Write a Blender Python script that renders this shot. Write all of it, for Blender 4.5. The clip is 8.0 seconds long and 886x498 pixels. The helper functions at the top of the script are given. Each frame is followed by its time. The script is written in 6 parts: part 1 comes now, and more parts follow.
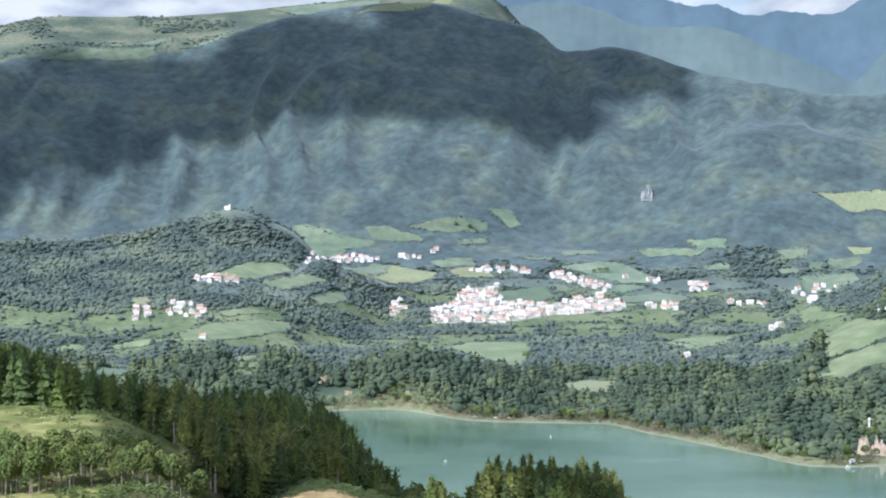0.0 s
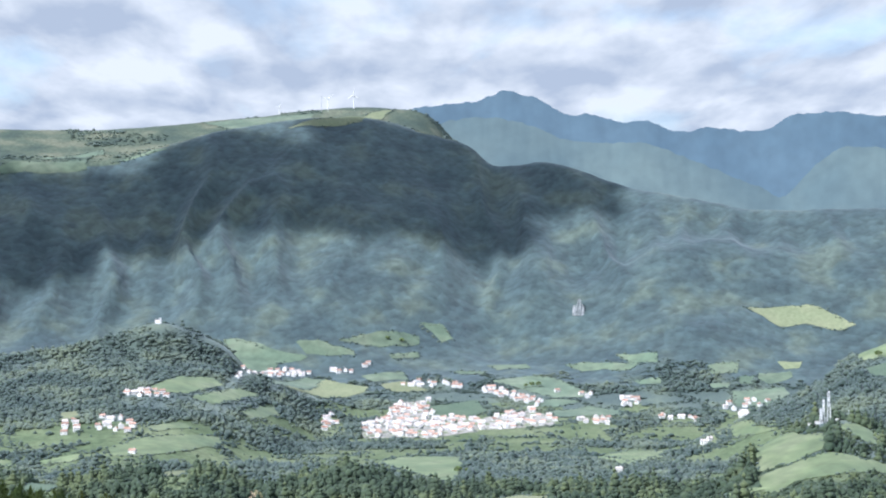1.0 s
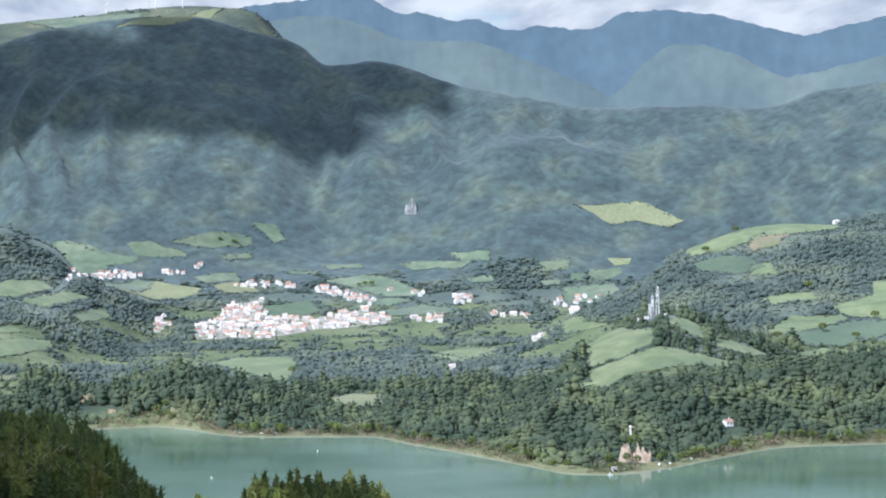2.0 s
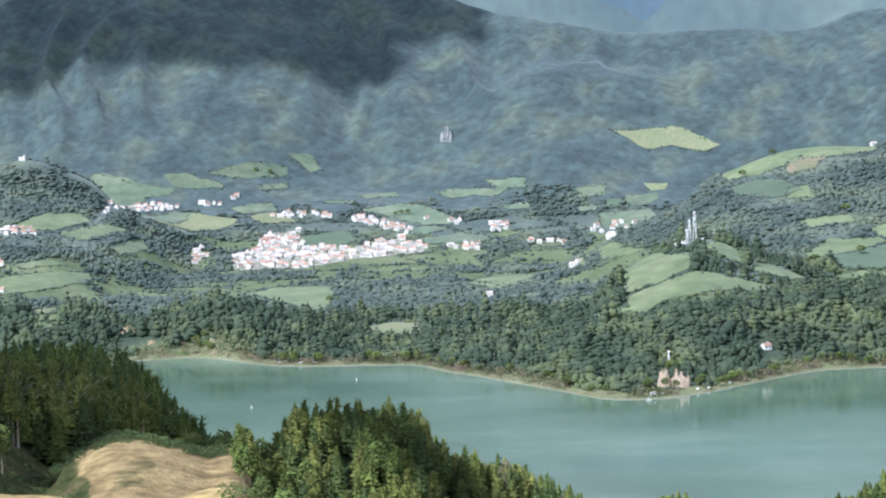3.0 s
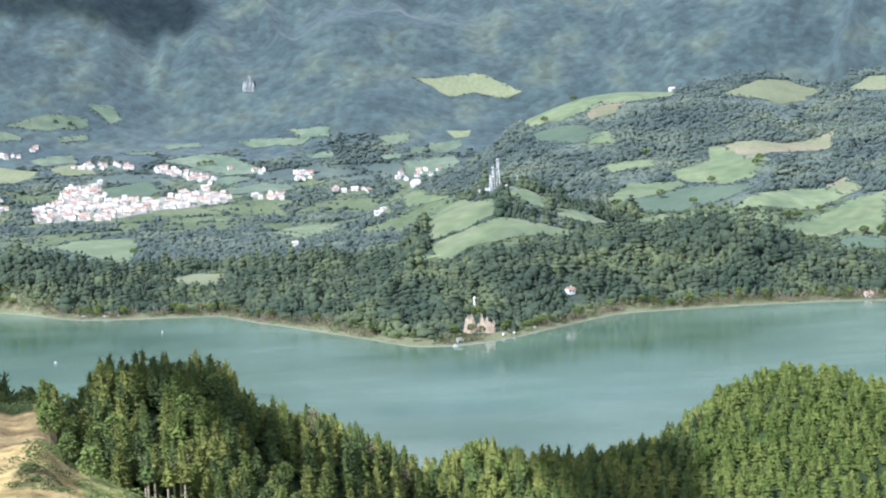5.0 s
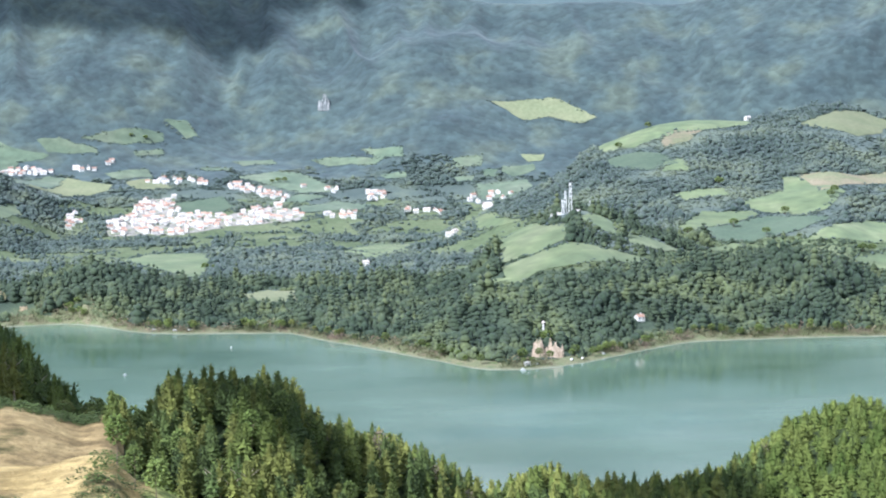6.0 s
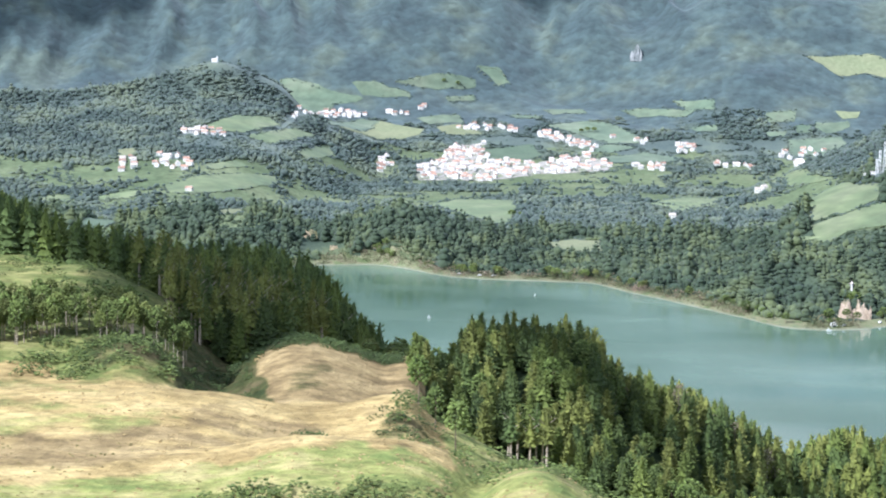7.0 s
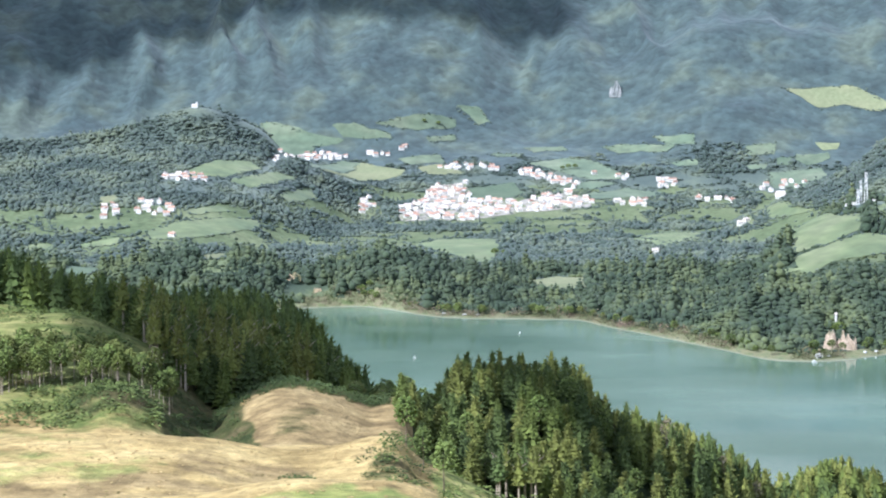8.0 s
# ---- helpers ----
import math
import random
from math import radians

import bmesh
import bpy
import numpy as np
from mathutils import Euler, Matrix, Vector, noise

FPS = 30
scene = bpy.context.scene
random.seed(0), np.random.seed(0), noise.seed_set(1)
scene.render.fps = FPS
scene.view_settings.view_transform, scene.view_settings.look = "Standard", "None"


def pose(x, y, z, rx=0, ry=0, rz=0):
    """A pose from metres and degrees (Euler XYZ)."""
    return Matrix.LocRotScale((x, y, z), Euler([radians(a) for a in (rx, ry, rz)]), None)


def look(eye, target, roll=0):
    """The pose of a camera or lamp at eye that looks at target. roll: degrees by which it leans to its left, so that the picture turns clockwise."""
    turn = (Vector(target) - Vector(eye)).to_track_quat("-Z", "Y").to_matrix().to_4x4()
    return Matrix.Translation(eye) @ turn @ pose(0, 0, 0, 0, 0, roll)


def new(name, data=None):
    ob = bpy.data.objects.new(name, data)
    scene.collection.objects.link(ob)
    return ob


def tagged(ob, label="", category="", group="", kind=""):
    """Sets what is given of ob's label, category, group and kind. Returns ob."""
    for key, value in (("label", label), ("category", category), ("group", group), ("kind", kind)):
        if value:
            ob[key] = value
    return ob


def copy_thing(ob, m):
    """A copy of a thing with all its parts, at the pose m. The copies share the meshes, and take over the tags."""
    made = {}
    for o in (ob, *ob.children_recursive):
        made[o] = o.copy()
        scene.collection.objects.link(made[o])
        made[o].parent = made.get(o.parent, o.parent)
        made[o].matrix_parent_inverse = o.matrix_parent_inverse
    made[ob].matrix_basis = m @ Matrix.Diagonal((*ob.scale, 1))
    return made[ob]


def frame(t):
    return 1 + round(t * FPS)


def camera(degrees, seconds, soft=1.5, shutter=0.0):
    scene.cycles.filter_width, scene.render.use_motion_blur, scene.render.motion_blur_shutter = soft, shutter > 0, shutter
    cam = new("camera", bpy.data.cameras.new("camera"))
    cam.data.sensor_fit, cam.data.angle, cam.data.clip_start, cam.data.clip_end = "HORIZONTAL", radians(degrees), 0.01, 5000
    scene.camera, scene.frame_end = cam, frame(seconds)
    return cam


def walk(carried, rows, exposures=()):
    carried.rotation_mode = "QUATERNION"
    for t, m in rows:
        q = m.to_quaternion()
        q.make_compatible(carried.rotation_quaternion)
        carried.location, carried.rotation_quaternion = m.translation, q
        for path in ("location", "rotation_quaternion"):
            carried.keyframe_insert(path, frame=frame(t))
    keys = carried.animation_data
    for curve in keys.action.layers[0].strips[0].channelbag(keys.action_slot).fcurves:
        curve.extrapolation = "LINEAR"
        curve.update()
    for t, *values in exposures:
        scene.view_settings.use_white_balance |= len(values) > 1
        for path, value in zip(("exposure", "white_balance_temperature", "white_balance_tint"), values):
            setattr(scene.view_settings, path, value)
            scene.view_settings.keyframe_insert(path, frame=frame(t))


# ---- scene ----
from mathutils.geometry import delaunay_2d_cdt

cam = camera(25.0, 8.0, soft=2.1)
EYE, TILT = 220.0, -1.7
# seconds, yaw, pitch, roll: the camera only turns where it stands
TURNS = [
    (0.0, -0.000, 0.000, 0.000),
    (0.5, 0.536, 2.731, 1.549),
    (1.0, -1.951, 3.273, -0.044),
    (1.5, -5.845, 2.397, -0.079),
    (2.0, -6.735, 0.367, 0.613),
    (2.2, -7.009, -0.502, 0.843),
    (3.3, -4.330, -1.705, 1.718),
    (3.5, -3.249, -1.533, 1.540),
    (4.0, -6.248, -1.944, 2.910),
    (4.5, -11.370, -2.900, 3.053),
    (4.7, -11.754, -3.228, 2.362),
    (5.8, -9.623, -3.299, 1.212),
    (6.0, -9.216, -2.633, 0.647),
    (6.4, -6.102, -2.467, -0.523),
    (6.5, -4.956, -2.642, -0.961),
    (7.0, -0.352, -4.098, -1.047),
    (7.5, 0.021, -3.583, -0.615),
    (8.0, -0.902, -2.949, 0.220),
]
walk(cam, [(t, pose(0, 0, EYE, TILT, 0, 0) @ pose(0, 0, 0, 90 + pitch, roll, yaw)) for t, yaw, pitch, roll in TURNS],
     exposures=[(0.0, 0.33, 5590, 11), (1.0, 0.34, 5590, 11), (2.0, 0.24, 5590, 11), (4.0, 0.31, 5590, 11), (4.5, 0.35, 5590, 11), (6.0, 0.47, 5590, 11), (6.5, 0.37, 5590, 11), (7.0, 0.47, 5590, 11), (8.0, 0.44, 5590, 11)])

# ---- light ----
SUN_AZ, SUN_EL = -130.0, 40.0      # degrees to the right of ahead, above the horizon
SUN_WAY = Vector((math.sin(radians(SUN_AZ)) * math.cos(radians(SUN_EL)), math.cos(radians(SUN_AZ)) * math.cos(radians(SUN_EL)), math.sin(radians(SUN_EL))))


def make_world():
    world = bpy.data.worlds.new("sky")
    scene.world = world
    world.use_nodes = True
    nt = world.node_tree
    nt.nodes.clear()
    out = nt.nodes.new("ShaderNodeOutputWorld")
    sky = nt.nodes.new("ShaderNodeTexSky")
    sky.sky_type, sky.sun_disc = "NISHITA", False
    sky.sun_elevation, sky.sun_rotation = radians(SUN_EL), radians(SUN_AZ)
    clear = nt.nodes.new("ShaderNodeBackground")
    clear.inputs["Strength"].default_value = 0.15
    nt.links.new(sky.outputs[0], clear.inputs["Color"])
    # one layer of broken cloud, drawn together towards the horizon as seen from below
    tc = nt.nodes.new("ShaderNodeTexCoord")
    xyz = nt.nodes.new("ShaderNodeSeparateXYZ")
    nt.links.new(tc.outputs["Generated"], xyz.inputs[0])
    rise = nt.nodes.new("ShaderNodeMapRange")
    rise.inputs["From Max"].default_value = 1.0
    rise.inputs["To Min"].default_value, rise.inputs["To Max"].default_value = 0.12, 1.12
    nt.links.new(xyz.outputs["Z"], rise.inputs["Value"])
    spread = nt.nodes.new("ShaderNodeVectorMath")
    spread.operation = "DIVIDE"
    nt.links.new(tc.outputs["Generated"], spread.inputs[0])
    nt.links.new(rise.outputs[0], spread.inputs[1])
    stretch = nt.nodes.new("ShaderNodeMapping")
    stretch.inputs["Scale"].default_value = (2.0, 0.85, 0.0)
    stretch.inputs["Location"].default_value = (3.4, 2.2, 0.9)
    nt.links.new(spread.outputs[0], stretch.inputs["Vector"])
    big = nt.nodes.new("ShaderNodeTexNoise")
    big.inputs["Scale"].default_value, big.inputs["Detail"].default_value, big.inputs["Roughness"].default_value = 1.0, 7.0, 0.52
    big.inputs["Distortion"].default_value = 0.25
    nt.links.new(stretch.outputs[0], big.inputs["Vector"])
    cover = nt.nodes.new("ShaderNodeValToRGB")
    cover.color_ramp.elements[0].position, cover.color_ramp.elements[0].color = 0.36, (0.12, 0.12, 0.12, 1)
    cover.color_ramp.elements[1].position, cover.color_ramp.elements[1].color = 0.56, (1, 1, 1, 1)
    # clouds close up along the slanting view near the horizon
    closing = nt.nodes.new("ShaderNodeMapRange")
    closing.inputs["From Max"].default_value = 0.5
    closing.inputs["To Min"].default_value, closing.inputs["To Max"].default_value = 0.16, -0.02
    nt.links.new(xyz.outputs["Z"], closing.inputs["Value"])
    cover_sum = nt.nodes.new("ShaderNodeMath")
    cover_sum.operation = "ADD"
    nt.links.new(big.outputs["Fac"], cover_sum.inputs[0])
    nt.links.new(closing.outputs[0], cover_sum.inputs[1])
    nt.links.new(cover_sum.outputs[0], cover.inputs["Fac"])
    tone = nt.nodes.new("ShaderNodeTexNoise")
    tone.inputs["Scale"].default_value, tone.inputs["Detail"].default_value = 3.2, 9.0
    tone.inputs["Distortion"].default_value = 0.15
    nt.links.new(stretch.outputs[0], tone.inputs["Vector"])
    shade = nt.nodes.new("ShaderNodeValToRGB")
    els = shade.color_ramp.elements
    els[0].position, els[0].color = 0.36, (0.56, 0.61, 0.69, 1)
    els[1].position, els[1].color = 0.64, (0.98, 0.98, 0.98, 1)
    mid = els.new(0.50)
    mid.color = (0.76, 0.785, 0.815, 1)
    nt.links.new(tone.outputs["Fac"], shade.inputs["Fac"])
    cloud = nt.nodes.new("ShaderNodeBackground")
    cloud.inputs["Strength"].default_value = 0.74
    nt.links.new(shade.outputs["Color"], cloud.inputs["Color"])
    mix = nt.nodes.new("ShaderNodeMixShader")
    nt.links.new(cover.outputs["Color"], mix.inputs["Fac"])
    nt.links.new(clear.outputs[0], mix.inputs[1])
    nt.links.new(cloud.outputs[0], mix.inputs[2])
    nt.links.new(mix.outputs[0], out.inputs["Surface"])


make_world()
sun = new("sun", bpy.data.lights.new("sun", "SUN"))
sun.data.energy, sun.data.angle, sun.data.color = 4.4, radians(0.6), (1.0, 0.955, 0.91)
sun.matrix_world = look(SUN_WAY * 4000, (0, 0, 0))


# ---- materials ----
def material(name, base, second, scale=0.1, fine=1.0, rough=0.85, bump=0.3, bump_scale=0.6, island=0.0, object_random=0.0, third=None, metallic=0.0, sheen=0.0, grit=0.28, stretch=None, canopy=0.0):
    """Two colours mixed by noise at two scales, a light or dark shift per piece, and a fine relief."""
    m = bpy.data.materials.new(name)
    m.use_nodes = True
    nt = m.node_tree
    bsdf = nt.nodes["Principled BSDF"]
    bsdf.inputs["Roughness"].default_value = rough
    bsdf.inputs["Metallic"].default_value = metallic
    bsdf.inputs["Specular IOR Level"].default_value = 0.25
    # Blue-tinted sheen, raised on far forest and pasture to imitate a veil of haze.
    bsdf.inputs["Sheen Weight"].default_value, bsdf.inputs["Sheen Roughness"].default_value = sheen, 0.6
    bsdf.inputs["Sheen Tint"].default_value = (0.80, 0.92, 1.0, 1)
    geo = nt.nodes.new("ShaderNodeNewGeometry")
    big = nt.nodes.new("ShaderNodeTexNoise")
    big.inputs["Scale"].default_value, big.inputs["Detail"].default_value = scale, 5.0
    place = geo.outputs["Position"]
    if stretch:
        banded = nt.nodes.new("ShaderNodeMapping")
        banded.inputs["Scale"].default_value = stretch
        nt.links.new(place, banded.inputs["Vector"])
        place = banded.outputs[0]
    nt.links.new(place, big.inputs["Vector"])
    small = nt.nodes.new("ShaderNodeTexNoise")
    small.inputs["Scale"].default_value, small.inputs["Detail"].default_value = fine, 4.0
    nt.links.new(geo.outputs["Position"], small.inputs["Vector"])
    ramp = nt.nodes.new("ShaderNodeValToRGB")
    els = ramp.color_ramp.elements
    els[0].position, els[0].color = 0.36, (*base, 1)
    els[1].position, els[1].color = 0.64, (*second, 1)
    if third:
        els[1].position = 0.52
        extra = els.new(0.63)
        extra.color = (*third, 1)
    nt.links.new(big.outputs["Fac"], ramp.inputs["Fac"])
    grain = nt.nodes.new("ShaderNodeMapRange")
    grain.inputs["From Min"].default_value, grain.inputs["From Max"].default_value = 0.3, 0.7
    grain.inputs["To Min"].default_value, grain.inputs["To Max"].default_value = 1 - grit, 1 + grit
    nt.links.new(small.outputs["Fac"], grain.inputs["Value"])
    value = grain.outputs[0]
    crowns = None
    if canopy > 0:
        # tree crowns of a closed forest: cells of one crown each, with their own tone and a domed top
        crowns = nt.nodes.new("ShaderNodeTexVoronoi")
        crowns.inputs["Scale"].default_value = 1.0 / canopy
        nt.links.new(geo.outputs["Position"], crowns.inputs["Vector"])
        parted = nt.nodes.new("ShaderNodeSeparateColor")
        nt.links.new(crowns.outputs["Color"], parted.inputs[0])
    for amount, socket in ((island, parted.outputs[0] if crowns else geo.outputs["Random Per Island"]), (object_random, None)):
        if amount <= 0:
            continue
        if socket is None:
            socket = nt.nodes.new("ShaderNodeObjectInfo").outputs["Random"]
        shift = nt.nodes.new("ShaderNodeMapRange")
        shift.inputs["To Min"].default_value, shift.inputs["To Max"].default_value = 1 - amount, 1 + amount
        nt.links.new(socket, shift.inputs["Value"])
        times = nt.nodes.new("ShaderNodeMath")
        times.operation = "MULTIPLY"
        nt.links.new(value, times.inputs[0])
        nt.links.new(shift.outputs[0], times.inputs[1])
        value = times.outputs[0]
    tint = nt.nodes.new("ShaderNodeVectorMath")
    tint.operation = "SCALE"
    nt.links.new(ramp.outputs["Color"], tint.inputs[0])
    nt.links.new(value, tint.inputs["Scale"])
    nt.links.new(tint.outputs[0], bsdf.inputs["Base Color"])
    if bump > 0:
        relief = nt.nodes.new("ShaderNodeBump")
        relief.inputs["Strength"].default_value, relief.inputs["Distance"].default_value = bump, bump_scale
        nt.links.new(small.outputs["Fac"], relief.inputs["Height"])
        if crowns:
            relief.invert = True
            nt.links.new(crowns.outputs["Distance"], relief.inputs["Height"])
        nt.links.new(relief.outputs[0], bsdf.inputs["Normal"])
    return m


def water_material():
    m = bpy.data.materials.new("lake_water")
    m.use_nodes = True
    nt = m.node_tree
    bsdf = nt.nodes["Principled BSDF"]
    bsdf.inputs["Roughness"].default_value = 0.12
    bsdf.inputs["IOR"].default_value = 1.33
    geo = nt.nodes.new("ShaderNodeNewGeometry")
    big = nt.nodes.new("ShaderNodeTexNoise")
    big.inputs["Scale"].default_value, big.inputs["Detail"].default_value = 0.0032, 4.0
    nt.links.new(geo.outputs["Position"], big.inputs["Vector"])
    ramp = nt.nodes.new("ShaderNodeValToRGB")
    ramp.color_ramp.elements[0].position, ramp.color_ramp.elements[0].color = 0.35, (0.078, 0.142, 0.086, 1)
    ramp.color_ramp.elements[1].position, ramp.color_ramp.elements[1].color = 0.65, (0.198, 0.292, 0.222, 1)
    nt.links.new(big.outputs["Fac"], ramp.inputs["Fac"])
    nt.links.new(ramp.outputs["Color"], bsdf.inputs["Base Color"])
    # wind patches: calm water is glossier than ruffled water
    wind = nt.nodes.new("ShaderNodeTexNoise")
    wind.inputs["Scale"].default_value, wind.inputs["Detail"].default_value = 0.006, 4.0
    squash = nt.nodes.new("ShaderNodeMapping")
    squash.inputs["Scale"].default_value = (0.6, 1.6, 1.0)
    nt.links.new(geo.outputs["Position"], squash.inputs["Vector"])
    nt.links.new(squash.outputs[0], wind.inputs["Vector"])
    gloss = nt.nodes.new("ShaderNodeMapRange")
    gloss.inputs["From Min"].default_value, gloss.inputs["From Max"].default_value = 0.4, 0.6
    gloss.inputs["To Min"].default_value, gloss.inputs["To Max"].default_value = 0.07, 0.20
    nt.links.new(wind.outputs["Fac"], gloss.inputs["Value"])
    nt.links.new(gloss.outputs[0], bsdf.inputs["Roughness"])
    ripple = nt.nodes.new("ShaderNodeTexNoise")
    ripple.inputs["Scale"].default_value, ripple.inputs["Detail"].default_value = 0.5, 3.0
    nt.links.new(geo.outputs["Position"], ripple.inputs["Vector"])
    relief = nt.nodes.new("ShaderNodeBump")
    relief.inputs["Strength"].default_value, relief.inputs["Distance"].default_value = 0.16, 0.2
    nt.links.new(ripple.outputs["Fac"], relief.inputs["Height"])
    nt.links.new(relief.outputs[0], bsdf.inputs["Normal"])
    return m


WATER = water_material()
SOIL = material("undergrowth", (0.035, 0.055, 0.022), (0.060, 0.080, 0.032), 0.012, 0.25, bump=0.6, bump_scale=1.5)
PASTURE = material("pasture_grass", (0.155, 0.205, 0.096), (0.196, 0.240, 0.112), 0.014, 0.06, bump=0.15, object_random=0.12, third=(0.228, 0.262, 0.136), sheen=0.1, grit=0.22)
HAY = material("mown_field", (0.270, 0.285, 0.170), (0.225, 0.255, 0.145), 0.015, 0.15, bump=0.15, object_random=0.12, grit=0.14)
# Duller, bluer copy of the pasture grass; its colour imitates haze.
FAR_PASTURE = material("hazed_far_pasture", (0.118, 0.165, 0.106), (0.150, 0.195, 0.122), 0.014, 0.06, bump=0.15, object_random=0.14, third=(0.178, 0.215, 0.140), sheen=0.12, grit=0.22)
CROP = material("crop_field", (0.110, 0.158, 0.108), (0.140, 0.188, 0.128), 0.02, 0.2, bump=0.2, object_random=0.1, grit=0.12)
TILLED = material("tilled_field", (0.330, 0.280, 0.195), (0.275, 0.250, 0.165), 0.02, 0.2, bump=0.3, object_random=0.1, third=(0.235, 0.250, 0.145), grit=0.16)
GOLD = material("dry_meadow_grass", (0.53, 0.395, 0.195), (0.40, 0.295, 0.14), 0.05, 0.5, bump=1.0, bump_scale=1.0, third=(0.22, 0.20, 0.08), sheen=0.0, stretch=(0.45, 1.0, 1.6))
CEDAR = material("cedar_needles", (0.096, 0.130, 0.028), (0.142, 0.178, 0.042), 0.03, 0.7, bump=0.5, island=0.16, object_random=0.2, sheen=0.05)
CEDAR_DEEP = material("deep_green_cedar_needles", (0.064, 0.096, 0.028), (0.100, 0.136, 0.038), 0.03, 0.7, bump=0.5, island=0.16, object_random=0.2, sheen=0.05)
CEDAR_WARM = material("olive_cedar_needles", (0.148, 0.168, 0.038), (0.200, 0.216, 0.056), 0.03, 0.7, bump=0.5, island=0.16, object_random=0.2, sheen=0.05)
YOUNG_PALE = material("pale_young_cedar_needles", (0.112, 0.150, 0.034), (0.156, 0.190, 0.048), 0.03, 0.7, bump=0.5, island=0.14)
BROAD = material("broadleaf_foliage", (0.110, 0.155, 0.036), (0.165, 0.210, 0.058), 0.02, 0.5, bump=0.5, island=0.4, object_random=0.25, sheen=0.05)
WOODS = material("valley_woodland", (0.040, 0.064, 0.038), (0.068, 0.096, 0.054), 0.016, 0.30, bump=0.5, bump_scale=2.0, island=0.10, third=(0.122, 0.152, 0.070), sheen=0.08, grit=0.26)
# Trees beyond the lakeside wood: base colour blued to imitate air haze.
GROVES = material("hazed_valley_groves", (0.046, 0.072, 0.058), (0.082, 0.112, 0.084), 0.012, 0.25, bump=0.3, bump_scale=1.5, island=0.08, third=(0.134, 0.164, 0.104), sheen=0.22, grit=0.22)
# Forest of the wall: air haze is put into the bluish base colour.
LAUREL = material("hazed_laurel_forest", (0.043, 0.068, 0.071), (0.064, 0.095, 0.092), 0.010, 0.05, bump=0.3, bump_scale=4.0, island=0.16, third=(0.090, 0.118, 0.094), sheen=0.22, grit=0.3, canopy=14.0)
BARK = material("bark", (0.16, 0.12, 0.085), (0.24, 0.19, 0.14), 0.4, 2.5, bump=0.5)
SCRUB = material("shore_scrub", (0.115, 0.140, 0.062), (0.185, 0.175, 0.100), 0.05, 0.6, bump=0.5, island=0.5, third=(0.27, 0.205, 0.155))
VERGE = material("grassy_verge", (0.19, 0.22, 0.11), (0.25, 0.24, 0.14), 0.06, 0.6, bump=0.3, third=(0.15, 0.19, 0.08))
SHINGLE = material("pale_shore_shingle", (0.28, 0.29, 0.21), (0.22, 0.24, 0.16), 0.1, 0.6, bump=0.3)
YOUNG = material("young_cedar_needles", (0.082, 0.122, 0.026), (0.124, 0.166, 0.040), 0.03, 0.7, bump=0.5, island=0.14)


